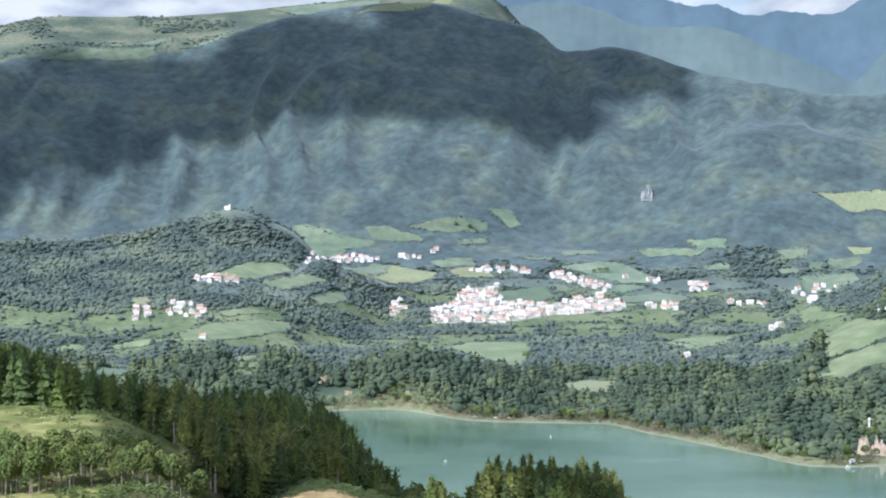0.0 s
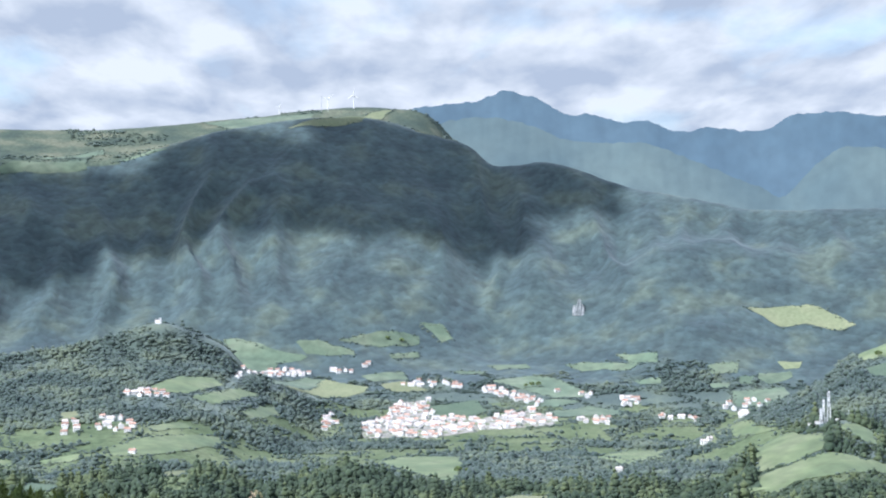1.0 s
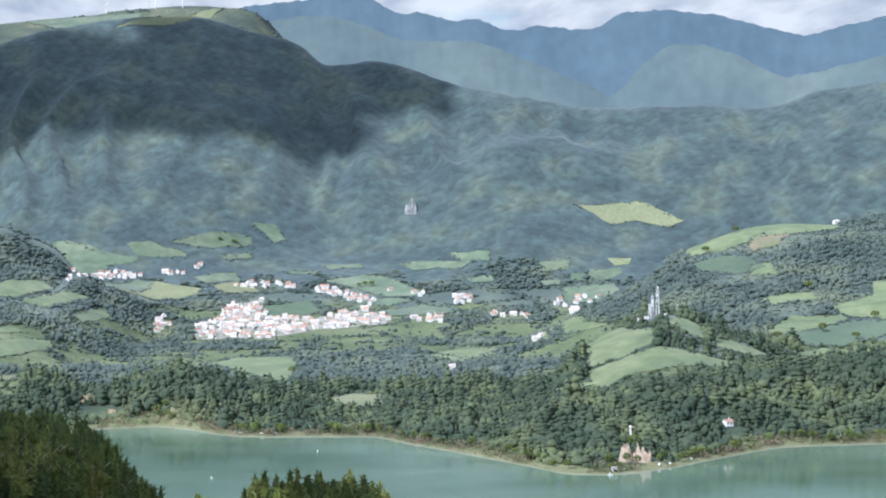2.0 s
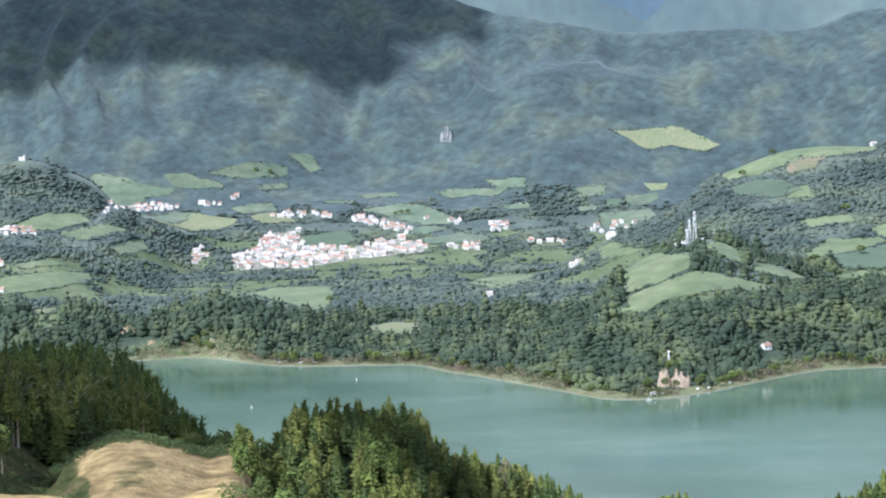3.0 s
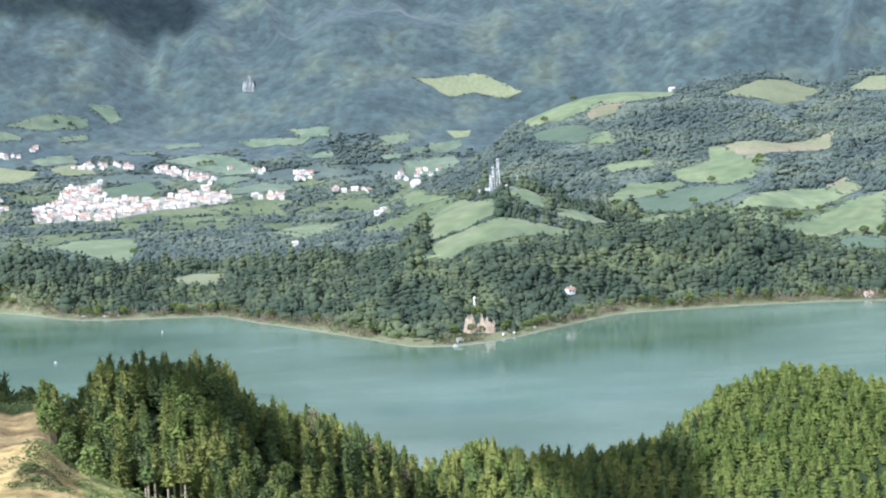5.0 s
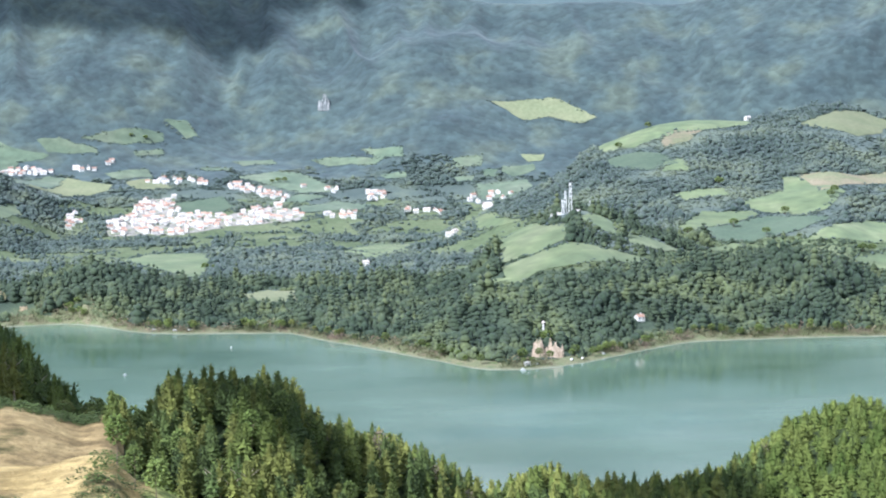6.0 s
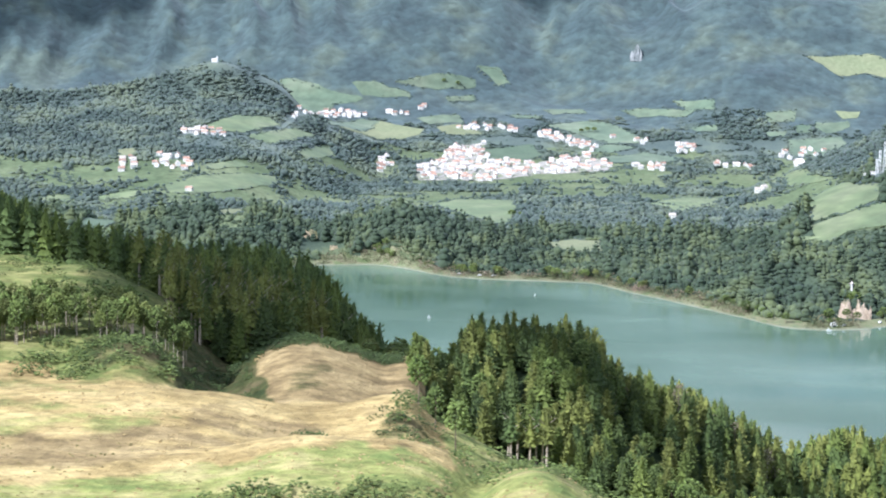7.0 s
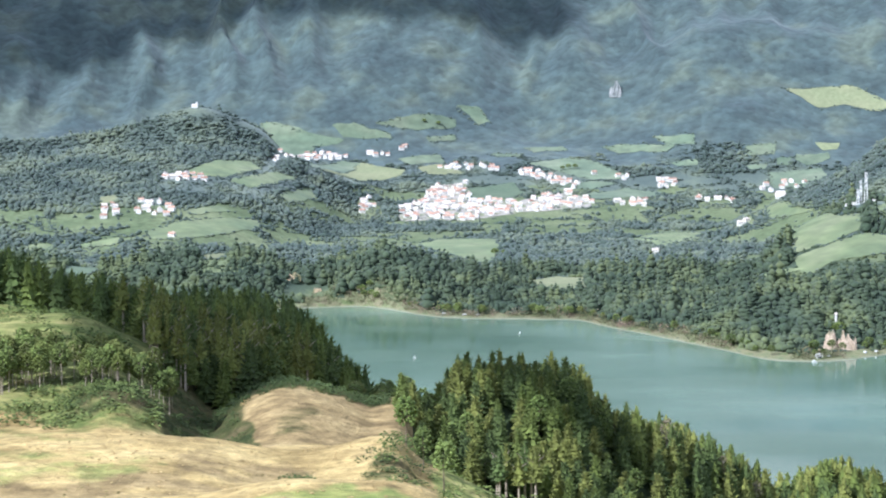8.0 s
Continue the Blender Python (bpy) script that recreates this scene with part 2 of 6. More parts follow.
def meadow_material():
    """Dry grass in which greener, russet and mossy growth come through in ragged patches."""
    m = bpy.data.materials.new("meadow_grasses")
    m.use_nodes = True
    nt = m.node_tree
    bsdf = nt.nodes["Principled BSDF"]
    bsdf.inputs["Roughness"].default_value = 0.9
    bsdf.inputs["Specular IOR Level"].default_value = 0.2
    geo = nt.nodes.new("ShaderNodeNewGeometry")

    def noise(size, detail, stretch):
        banded = nt.nodes.new("ShaderNodeMapping")
        banded.inputs["Scale"].default_value = stretch
        nt.links.new(geo.outputs["Position"], banded.inputs["Vector"])
        n = nt.nodes.new("ShaderNodeTexNoise")
        n.inputs["Scale"].default_value, n.inputs["Detail"].default_value, n.inputs["Roughness"].default_value = size, detail, 0.62
        nt.links.new(banded.outputs[0], n.inputs["Vector"])
        return n.outputs["Fac"]

    tone, ragged, blades = noise(0.11, 9.0, (0.5, 1.0, 1.6)), noise(0.14, 7.0, (0.45, 0.8, 1.4)), noise(0.75, 6.0, (0.5, 0.7, 1.0))

    def ramp(low, mid, high):
        r = nt.nodes.new("ShaderNodeValToRGB")
        els = r.color_ramp.elements
        els[0].position, els[0].color = 0.36, (*low, 1)
        els[1].position, els[1].color = 0.64, (*high, 1)
        els.new(0.5).color = (*mid, 1)
        nt.links.new(tone, r.inputs["Fac"])
        return r.outputs["Color"]

    colour = ramp((0.36, 0.262, 0.110), (0.52, 0.388, 0.170), (0.66, 0.505, 0.235))
    for name, shades in (("olive", ((0.125, 0.160, 0.046), (0.215, 0.240, 0.074), (0.35, 0.335, 0.125))),
                         ("yellow", ((0.20, 0.25, 0.075), (0.33, 0.34, 0.11), (0.50, 0.43, 0.19))),
                         ("russet", ((0.20, 0.145, 0.070), (0.34, 0.250, 0.120), (0.47, 0.355, 0.175))),
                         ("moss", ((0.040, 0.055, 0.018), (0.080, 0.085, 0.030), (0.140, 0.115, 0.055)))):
        weight = nt.nodes.new("ShaderNodeAttribute")
        weight.attribute_name = "grass_" + name
        edge = nt.nodes.new("ShaderNodeMath")
        edge.operation = "ADD"
        nt.links.new(weight.outputs["Fac"], edge.inputs[0])
        nt.links.new(ragged, edge.inputs[1])
        cut = nt.nodes.new("ShaderNodeMapRange")
        cut.interpolation_type = "SMOOTHSTEP"
        cut.inputs["From Min"].default_value, cut.inputs["From Max"].default_value = 0.88, 1.12
        nt.links.new(edge.outputs[0], cut.inputs["Value"])
        mix = nt.nodes.new("ShaderNodeMix")
        mix.data_type = "RGBA"
        nt.links.new(cut.outputs[0], mix.inputs[0])
        nt.links.new(colour, mix.inputs[6])
        nt.links.new(ramp(*shades), mix.inputs[7])
        colour = mix.outputs[2]
    grain = nt.nodes.new("ShaderNodeMapRange")
    grain.inputs["From Min"].default_value, grain.inputs["From Max"].default_value = 0.34, 0.64
    grain.inputs["To Min"].default_value, grain.inputs["To Max"].default_value = 0.58, 1.32
    clumps = nt.nodes.new("ShaderNodeMath")
    clumps.operation = "ADD"
    nt.links.new(blades, clumps.inputs[0])
    nt.links.new(noise(0.34, 6.0, (0.55, 1.0, 1.5)), clumps.inputs[1])
    both = nt.nodes.new("ShaderNodeMath")
    both.operation = "MULTIPLY"
    both.inputs[1].default_value = 0.5
    nt.links.new(clumps.outputs[0], both.inputs[0])
    nt.links.new(both.outputs[0], grain.inputs["Value"])
    tint = nt.nodes.new("ShaderNodeVectorMath")
    tint.operation = "SCALE"
    nt.links.new(colour, tint.inputs[0])
    nt.links.new(grain.outputs[0], tint.inputs["Scale"])
    nt.links.new(tint.outputs[0], bsdf.inputs["Base Color"])
    relief = nt.nodes.new("ShaderNodeBump")
    relief.inputs["Strength"].default_value, relief.inputs["Distance"].default_value = 1.0, 0.9
    nt.links.new(blades, relief.inputs["Height"])
    nt.links.new(relief.outputs[0], bsdf.inputs["Normal"])
    return m


MEADOW_GRASS = meadow_material()
CLEARINGS = [(494, 2183), (480, 2183), (508, 2185), (345, 1636), (354, 1636), (362, 1637), (328, 1590), (-122, 2061), (-108, 2061), (-97, 2038), (-335, 2048), (390, 3815), (380, 3815), (400, 3815), (-369, 3420)]
VALLEY = material("valley_grassland", (0.115, 0.155, 0.080), (0.160, 0.200, 0.105), 0.010, 0.12, bump=0.4, bump_scale=1.0, third=(0.20, 0.235, 0.13))
WALL = material("white_plaster", (0.86, 0.85, 0.83), (0.78, 0.76, 0.73), 0.15, 1.5, rough=0.8, bump=0.1, bump_scale=0.05, object_random=0.12)
TILE = material("terracotta_roof", (0.46, 0.27, 0.20), (0.56, 0.38, 0.30), 0.2, 1.5, rough=0.8, bump=0.4, bump_scale=0.08, object_random=0.25)
PALE_ROOF = material("weathered_pale_roof", (0.76, 0.70, 0.66), (0.68, 0.58, 0.53), 0.2, 1.5, rough=0.8, bump=0.3, bump_scale=0.08, object_random=0.15)
GLASS = material("dark_window_glass", (0.05, 0.06, 0.07), (0.08, 0.09, 0.10), 0.5, 3.0, rough=0.15, bump=0.0)
PAVED = material("pale_street_paving", (0.45, 0.42, 0.38), (0.36, 0.34, 0.30), 0.05, 0.6, bump=0.2, third=(0.22, 0.26, 0.14))
STEEL = material("galvanised_steel", (0.62, 0.63, 0.64), (0.52, 0.53, 0.54), 0.3, 2.0, rough=0.45, bump=0.05, metallic=0.3)
WHITE = material("white_paint", (0.82, 0.82, 0.82), (0.76, 0.76, 0.76), 0.2, 2.0, rough=0.5, bump=0.05, bump_scale=0.05)
TUFF = material("pale_tuff_cliff", (0.38, 0.30, 0.22), (0.50, 0.40, 0.31), 0.15, 0.8, bump=0.9, bump_scale=0.8, third=(0.25, 0.22, 0.14))
OCHRE = material("ochre_landslip", (0.34, 0.26, 0.165), (0.46, 0.36, 0.24), 0.12, 0.5, bump=0.9, bump_scale=0.8, third=(0.19, 0.185, 0.095))
ROCK = material("pale_grey_rock", (0.33, 0.34, 0.34), (0.18, 0.20, 0.20), 0.12, 0.5, bump=0.9, bump_scale=1.2)
CLOUD = material("cloud", (0.9, 0.9, 0.9), (0.86, 0.87, 0.88), 0.004, 0.02, rough=1.0, bump=0.0)
HEATH = material("plateau_pasture", (0.068, 0.094, 0.074), (0.108, 0.134, 0.094), 0.012, 0.15, bump=0.3, bump_scale=1.0, third=(0.170, 0.182, 0.125))


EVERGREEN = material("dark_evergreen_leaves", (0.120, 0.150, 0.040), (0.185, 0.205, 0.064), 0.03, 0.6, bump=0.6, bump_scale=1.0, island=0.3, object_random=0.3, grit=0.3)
WITHERED = material("withered_leaves", (0.150, 0.135, 0.080), (0.210, 0.180, 0.120), 0.05, 0.6, bump=0.4, island=0.3)
PALE_BARK = material("pale_bark", (0.46, 0.39, 0.31), (0.33, 0.28, 0.21), 0.4, 2.5, bump=0.5)


# ---- lie of the land: polar about the viewpoint (degrees to the right, metres out), lake level is 0 ----
def lattice(ix, iy, seed):
    h = (ix.astype(np.int64) * 374761393 + iy.astype(np.int64) * 668265263 + seed * 1442695041) & 0xFFFFFFFF
    h = ((h ^ (h >> 13)) * 1274126177) & 0xFFFFFFFF
    return ((h ^ (h >> 16)) & 0xFFFF) / 65535.0


def value_noise(x, y, seed=0):
    ix, iy = np.floor(x), np.floor(y)
    fx, fy = x - ix, y - iy
    fx, fy = fx * fx * (3 - 2 * fx), fy * fy * (3 - 2 * fy)
    a, b = lattice(ix, iy, seed), lattice(ix + 1, iy, seed)
    c, d = lattice(ix, iy + 1, seed), lattice(ix + 1, iy + 1, seed)
    return (a + (b - a) * fx) * (1 - fy) + (c + (d - c) * fx) * fy


def fractal(x, y, seed=0, octaves=4):
    total, amp, norm = 0.0, 1.0, 0.0
    for k in range(octaves):
        total = total + amp * value_noise(x * 2 ** k, y * 2 ** k, seed + k)
        norm += amp
        amp *= 0.5
    return total / norm * 2 - 1


def smax(a, b, k):
    h = np.maximum(k - np.abs(a - b), 0) / k
    return np.maximum(a, b) + h * h * k * 0.25


def easy(a, nodes, col):
    """A smooth curve over the bearing through the nodes' column col."""
    n = np.array(nodes, float)
    x, y = n[:, 0], n[:, col]
    m = np.gradient(y, x)
    step = np.diff(y) / np.diff(x)
    m[1:-1] = np.where(step[:-1] * step[1:] <= 0, 0.35 * m[1:-1], m[1:-1])
    m[0] = m[-1] = 0
    i = np.clip(np.searchsorted(x, a, side="right") - 1, 0, len(n) - 2)
    h = x[i + 1] - x[i]
    u = np.clip((a - x[i]) / h, 0, 1)
    return (2 * u ** 3 - 3 * u ** 2 + 1) * y[i] + (u ** 3 - 2 * u ** 2 + u) * h * m[i] + (3 * u ** 2 - 2 * u ** 3) * y[i + 1] + (u ** 3 - u ** 2) * h * m[i + 1]


def ridge(a, r, nodes, front, back, width, side=0.5):
    """A ridge that runs across: nodes of (bearing, distance, crest height), slopes to the front, to the back and past its ends."""
    dr = r - easy(a, nodes, 1)
    d = np.where(dr < 0, -dr * front, dr * back)
    past = np.maximum(np.maximum(nodes[0][0] - a, a - nodes[-1][0]), 0) * np.pi / 180 * r
    return easy(a, nodes, 2) - (np.sqrt(d * d + width * width) - width) - past * side


SHORE = [(-40, 1500), (-12, 1800), (-5, 1960), (-3, 1988), (-1.6, 1998), (0.7, 1905), (3.6, 1882), (4.9, 1872), (5.6, 1828), (6.9, 1766), (8.8, 1678), (10.6, 1612),
         (12.1, 1620), (13.3, 1658), (14.6, 1720), (16.3, 1798), (17.9, 1822), (21.1, 1860), (23.7, 1877), (30, 1850), (45, 1600)]
FIELD = [(-40, 450, 131), (-12, 440, 131), (-5, 440, 130), (0, 450, 129), (3, 440, 122), (6, 430, 112)]
ROLL_FAR = [(-20, 468, 137), (-12.6, 468, 137.5), (-10.2, 468, 138.6), (-8, 468, 139), (-5.9, 468, 137.4), (-4.6, 468, 135.4), (-3.6, 468, 134.6), (-2.3, 468, 135.5), (-0.6, 468, 137.4), (0.6, 470, 130)]
ROLL_NEAR = [(-20, 420, 131.5), (-12.6, 420, 131.6), (-10.7, 420, 131), (-8.6, 420, 131.8), (-6.2, 420, 133.8), (-3.6, 420, 136.6), (-2.0, 420, 136.2), (-0.6, 420, 135.7), (0.4, 422, 133.8), (2.0, 424, 127)]
SWELL = [(-6.6, 522, 124), (-5.9, 526, 130), (-5.5, 528, 133), (-4.6, 530, 139), (-3.6, 530, 141.5), (-2.3, 530, 139.4), (-1.3, 530, 136.4), (-0.2, 527, 135), (0.6, 520, 121)]
MOUND = [(-11.4, 494, 131), (-10.4, 495, 136.5), (-9.6, 496, 141), (-9.0, 497, 144.8), (-8.6, 497, 145.5), (-7.8, 497, 143.5), (-7.1, 497, 138), (-6.4, 497, 130)]
TERRACE = [(-40, 600, 158), (-12.5, 590, 154.6), (-11, 588, 154.3), (-9.4, 585, 153.6), (-8.6, 580, 150.8), (-7.8, 575, 147.4), (-7.2, 570, 144.2), (-6.5, 566, 139), (-5.5, 562, 131)]
BACK_KNOLL = [(-40, 690, 165), (-13.5, 670, 156), (-12.5, 660, 153), (-11.6, 660, 149), (-10.5, 655, 143.5), (-9.4, 650, 138.5), (-8.4, 645, 137.5), (-7.8, 640, 138.5), (-6.2, 640, 138.5), (-4.6, 640, 138.5), (-3.8, 640, 136), (-3.0, 640, 130), (-2.15, 640, 120), (-1.5, 635, 114), (-0.5, 625, 113), (0.3, 620, 112), (1.4, 620, 100)]
KNOB = [(-0.9, 395, 112), (0.2, 395, 119), (1.6, 400, 127), (2.6, 400, 132), (3.4, 400, 133), (5.0, 395, 128), (7.5, 390, 121), (9, 390, 108)]
FRONT_HILL = [(-1.8, 530, 102), (-0.6, 530, 113), (0.1, 540, 120), (0.6, 548, 124), (1.2, 556, 130.5), (2.4, 560, 131.5), (3.6, 560, 131.5), (4.5, 560, 130), (5.0, 560, 127.5), (5.5, 562, 120), (6.2, 566, 116.5), (6.9, 570, 114), (8.3, 580, 107), (9.0, 590, 101.5), (10.1, 605, 91.5), (11.0, 620, 80)]
RIGHT_HILL = [(10.5, 780, 58), (12, 800, 62), (13.7, 800, 56), (16, 800, 59), (17.7, 815, 64), (18.8, 830, 76), (20.4, 850, 86), (21.6, 850, 87), (23.7, 850, 80), (32, 850, 70)]
WEST_WOOD = [(-14, 2250, 46), (-8.7, 2150, 28), (-6.9, 2150, 34), (-4.5, 2150, 36), (-3.2, 2120, 22), (-0.9, 2130, 42), (1.4, 2080, 28), (3.3, 2030, 12), (4.6, 2000, 3)]
CHAPEL_HILL = [(-22, 3400, 150), (-12.1, 3420, 131), (-9.5, 3430, 134), (-7.7, 3440, 157), (-6.15, 3450, 187), (-4.9, 3450, 165), (-4.2, 3440, 143), (-3.7, 3430, 112), (-3.0, 3420, 60)]
WEST_FOOT = [(-24, 3300, 118), (-12, 3310, 108), (-4, 3330, 104), (-2.6, 3400, 82), (-1.2, 3480, 60)]
HUMP = [(3.6, 3850, 110), (4.8, 3865, 170), (5.6, 3880, 215), (6.4, 3900, 262), (7.2, 3920, 300), (8.3, 3950, 336), (9.6, 3960, 346), (11.5, 3950, 308), (14.0, 3950, 285), (16.0, 3960, 270), (18.0, 3960, 250)]
MAST_HILL = [(9.6, 2120, 28), (10.9, 2200, 62), (12.0, 2240, 82), (12.8, 2250, 90), (13.3, 2250, 91), (15, 2230, 67), (16.4, 2300, 52), (17.5, 2320, 30)]
LAKE_SPUR = [(8.2, 1760, 8), (9.6, 1800, 26), (10.9, 1830, 35), (11.6, 1830, 36), (12.8, 1850, 41), (14.2, 1890, 45), (15.2, 1930, 47), (17.7, 2020, 50), (19.6, 2030, 51), (21.2, 2020, 33), (22.4, 2000, 20), (24, 2000, 12), (30, 2000, 12)]
PASTURE_HILL = [(12.6, 2950, 105), (13.1, 2980, 129), (14.2, 3020, 156), (15.6, 3060, 178), (18.1, 3100, 184), (20.2, 3150, 200), (22.1, 3150, 183), (23.0, 3180, 197), (24, 3200, 203), (34, 3200, 190)]
DARK_RIDGE = [(-30, 4250, 470), (-12.9, 4250, 482), (-10.6, 4260, 490), (-8.2, 4260, 486), (-6.3, 4280, 545), (-4.0, 4300, 592), (-0.1, 4330, 620), (1.5, 4320, 585), (2.8, 4300, 550), (3.3, 4290, 518),
              (4.0, 4270, 513), (4.8, 4250, 519), (5.9, 4230, 498), (6.7, 4200, 474), (9, 4150, 436), (10.7, 4120, 412), (12.5, 4100, 408), (14.1, 4100, 413), (16, 4090, 405), (17.3, 4080, 434), (18.5, 4080, 446), (24, 4050, 480), (34, 4050, 480)]
PLATEAU = [(-30, 4600, 560), (-12.9, 4560, 572), (-12.1, 4560, 592), (-8.2, 4560, 608), (-5, 4570, 632), (-3.3, 4570, 648), (-0.4, 4580, 670), (0.4, 4580, 668), (1.6, 4600, 650), (2.6, 4640, 570), (3.6, 4660, 470)]


def land(a, r):
    x, y = r * np.sin(np.radians(a)), r * np.cos(np.radians(a))
    # the viewpoint's own slope, and the ground before the lake
    near = np.maximum(218.4 - 0.235 * r - 4.4 * np.minimum(r, 12) / 12, -60)
    near = smax(near, ridge(a, r, FIELD, 0.10, np.interp(a, [-7, -4, -1, 1], [0.02, 0.06, 0.2, 0.3]), 3) + 1.6 * fractal(x / 60, y / 34, 3), 4)
    for roll in (ROLL_FAR, ROLL_NEAR):
        near = smax(near, ridge(a, r, roll, 0.17, 0.28, 1.5) + 0.7 * fractal(x / 22, y / 16, 9), 2)
    near = smax(near, ridge(a, r, SWELL, 0.22, 0.28, 3), 3)
    near = smax(near, ridge(a, r, MOUND, 0.4, 0.3, 3, 0.6), 3)
    near = smax(near, ridge(a, r, TERRACE, 0.17, np.interp(a, [-11.5, -10.5], [0.06, 0.24]), 3) + 1.2 * fractal(x / 30, y / 24, 8), 5)
    near = smax(near, ridge(a, r, BACK_KNOLL, 0.15, 0.2, 4), 5)
    near = smax(near, ridge(a, r, KNOB, 0.20, 0.22, 3) + 0.8 * fractal(x / 25, y / 20, 5), 3)
    near = smax(near, ridge(a, r, FRONT_HILL, 0.58, 0.34, 5) + 1.0 * fractal(x / 18, y / 18, 6), 6)
    near = smax(near, ridge(a, r, RIGHT_HILL, 0.46, 0.4, 8), 8)
    rim = np.interp(a, [-25, 5, 11, 30], [690, 640, 820, 880])
    near = near - 0.55 * np.maximum(r - rim, 0)
    # beyond the lake
    s = r - easy(a, SHORE, 1) + 3 * fractal(x / 45, y / 45, 11)
    bank = np.interp(s, [-80, -12, 0, 5, 26, 70], [-8, -2, 0, 0.9, 1.6, 5])
    floor = bank + np.interp(r, [1900, 3100, 3400, 3560, 3800, 5000], [0, 4, 36, 70, 125, 320]) * (s > 0) + 2.5 * fractal(x / 130, y / 130, 21) * np.clip(s / 150, 0, 1)
    far = floor
    lumps = fractal(x / 160, y / 160, 31) * np.clip((s - 30) / 200, 0, 1)
    far = smax(far, ridge(a, r, WEST_WOOD, 0.28, 0.16, 8) + 5 * lumps, 10)
    far = smax(far, ridge(a, r, LAKE_SPUR, 0.36, 0.12, 8) + 4 * lumps, 10)
    far = smax(far, ridge(a, r, MAST_HILL, 0.20, 0.25, 9) + 3 * lumps, 10)
    far = smax(far, ridge(a, r, WEST_FOOT, 0.165, 0.0, 10) + 5 * lumps, 14)
    far = smax(far, ridge(a, r, CHAPEL_HILL, 0.62, 0.3, 14) + 6 * lumps, 14)
    far = smax(far, ridge(a, r, PASTURE_HILL, 0.20, 0.2, 14) + 8 * lumps, 20)
    # the caldera wall, cut into spurs
    crest = easy(a, DARK_RIDGE, 1)
    down = np.clip((crest - r) / 560, 0, 1)
    sway = a + 1.5 * fractal(x / 330, y / 330, 41, 3) + 1.6 * down * (value_noise(a / 2.6, a * 0, 43) - 0.5)
    spur = 0.84 * (1 - np.abs(2 * value_noise(sway / 1.25, down * 1.3, 44) - 1)) + 0.16 * (1 - np.abs(2 * value_noise(sway / 0.6 + 1.5 * down, down * 2.6, 45) - 1))
    wall = ridge(a, r, DARK_RIDGE, 0.80, 0.12, 20)
    wall = wall + np.sin(down * np.pi) * (74 * spur - 48) * (1 - np.exp(-((a - 12.2) / 2.0) ** 2) * np.clip(down * 3 - 0.9, 0, 1)) + 8 * fractal(x / 120, y / 120, 47) * np.clip(down * 4, 0, 1)
    far = smax(far, wall, 40)
    far = smax(far, ridge(a, r, HUMP, 0.72, 0.5, 16, 0.7) + 12 * fractal(x / 110, y / 110, 49) - 8, 70)
    far = smax(far, ridge(a, r, PLATEAU, 0.36, 0.3, 12) - 0.9 * np.maximum(easy(a, DARK_RIDGE, 1) - r, 0) + 4 * fractal(x / 140, y / 140, 51), 20)
    # tree canopy roughens the mountain, and the banks stay clear of the water
    far = far + np.clip((r - 3560) / 120, 0, 1) * np.where((a < 3) & (r > easy(a, DARK_RIDGE, 1) + 40), 0.0, 1.0) * (4 * value_noise(x / 42, y / 42, 55) + 1.5 * value_noise(x / 19, y / 19, 56))
    far = np.minimum(far, np.interp(s, [-80, -12, 0, 6, 30, 120, 200], [-8, -2, 0, 1.5, 14, 300, 5000]))
    z = np.maximum(np.where(r < 1200, near, -8.0), np.where(s > -90, far, -8.0))
    # behind the viewpoint the land is a plain upland
    behind = np.clip((np.abs(a) - 45) / 40, 0, 1)
    return z * (1 - behind) + behind * (218.4 - 4.4 * np.minimum(r, 10) / 10 - 0.02 * np.minimum(r, 900) + 40 * fractal(x / 700, y / 700, 61) * np.clip(r / 900, 0, 1))


BEARINGS = np.concatenate([np.arange(-180, -26, 3.0), np.arange(-26, -15, 0.4), np.arange(-15, 26, 0.125), np.arange(26, 36, 0.4), np.arange(36, 180.1, 3.0)])
REACHES = np.concatenate([np.array([0.0, 1, 3, 7, 12, 25, 50, 90, 140, 200, 260]), np.arange(310, 396, 4.0), np.arange(396, 560, 2.0), np.arange(560, 700, 4.0), np.arange(700, 960, 8.0), np.arange(960, 1570, 40.0), np.arange(1570, 2300, 8.0), np.arange(2300, 3560, 12.0), np.arange(3560, 4400, 8.0), np.arange(4400, 4620, 12.0), np.array([4680, 4760, 4850, 4940, 4990])])
GRID_A, GRID_R = np.meshgrid(BEARINGS, REACHES, indexing="ij")
GRID_Z = land(GRID_A, GRID_R)


def height(x, y):
    """The ground's height at x, y, as the mesh of the ground has it."""
    x, y = np.asarray(x, float), np.asarray(y, float)
    a, r = np.degrees(np.arctan2(x, y)), np.hypot(x, y)
    i = np.clip(np.searchsorted(BEARINGS, a) - 1, 0, len(BEARINGS) - 2)
    j = np.clip(np.searchsorted(REACHES, r) - 1, 0, len(REACHES) - 2)
    u = np.clip((a - BEARINGS[i]) / (BEARINGS[i + 1] - BEARINGS[i]), 0, 1)
    v = np.clip((r - REACHES[j]) / (REACHES[j + 1] - REACHES[j]), 0, 1)
    return (GRID_Z[i, j] * (1 - u) + GRID_Z[i + 1, j] * u) * (1 - v) + (GRID_Z[i, j + 1] * (1 - u) + GRID_Z[i + 1, j + 1] * u) * v


# ---- end of the land ----


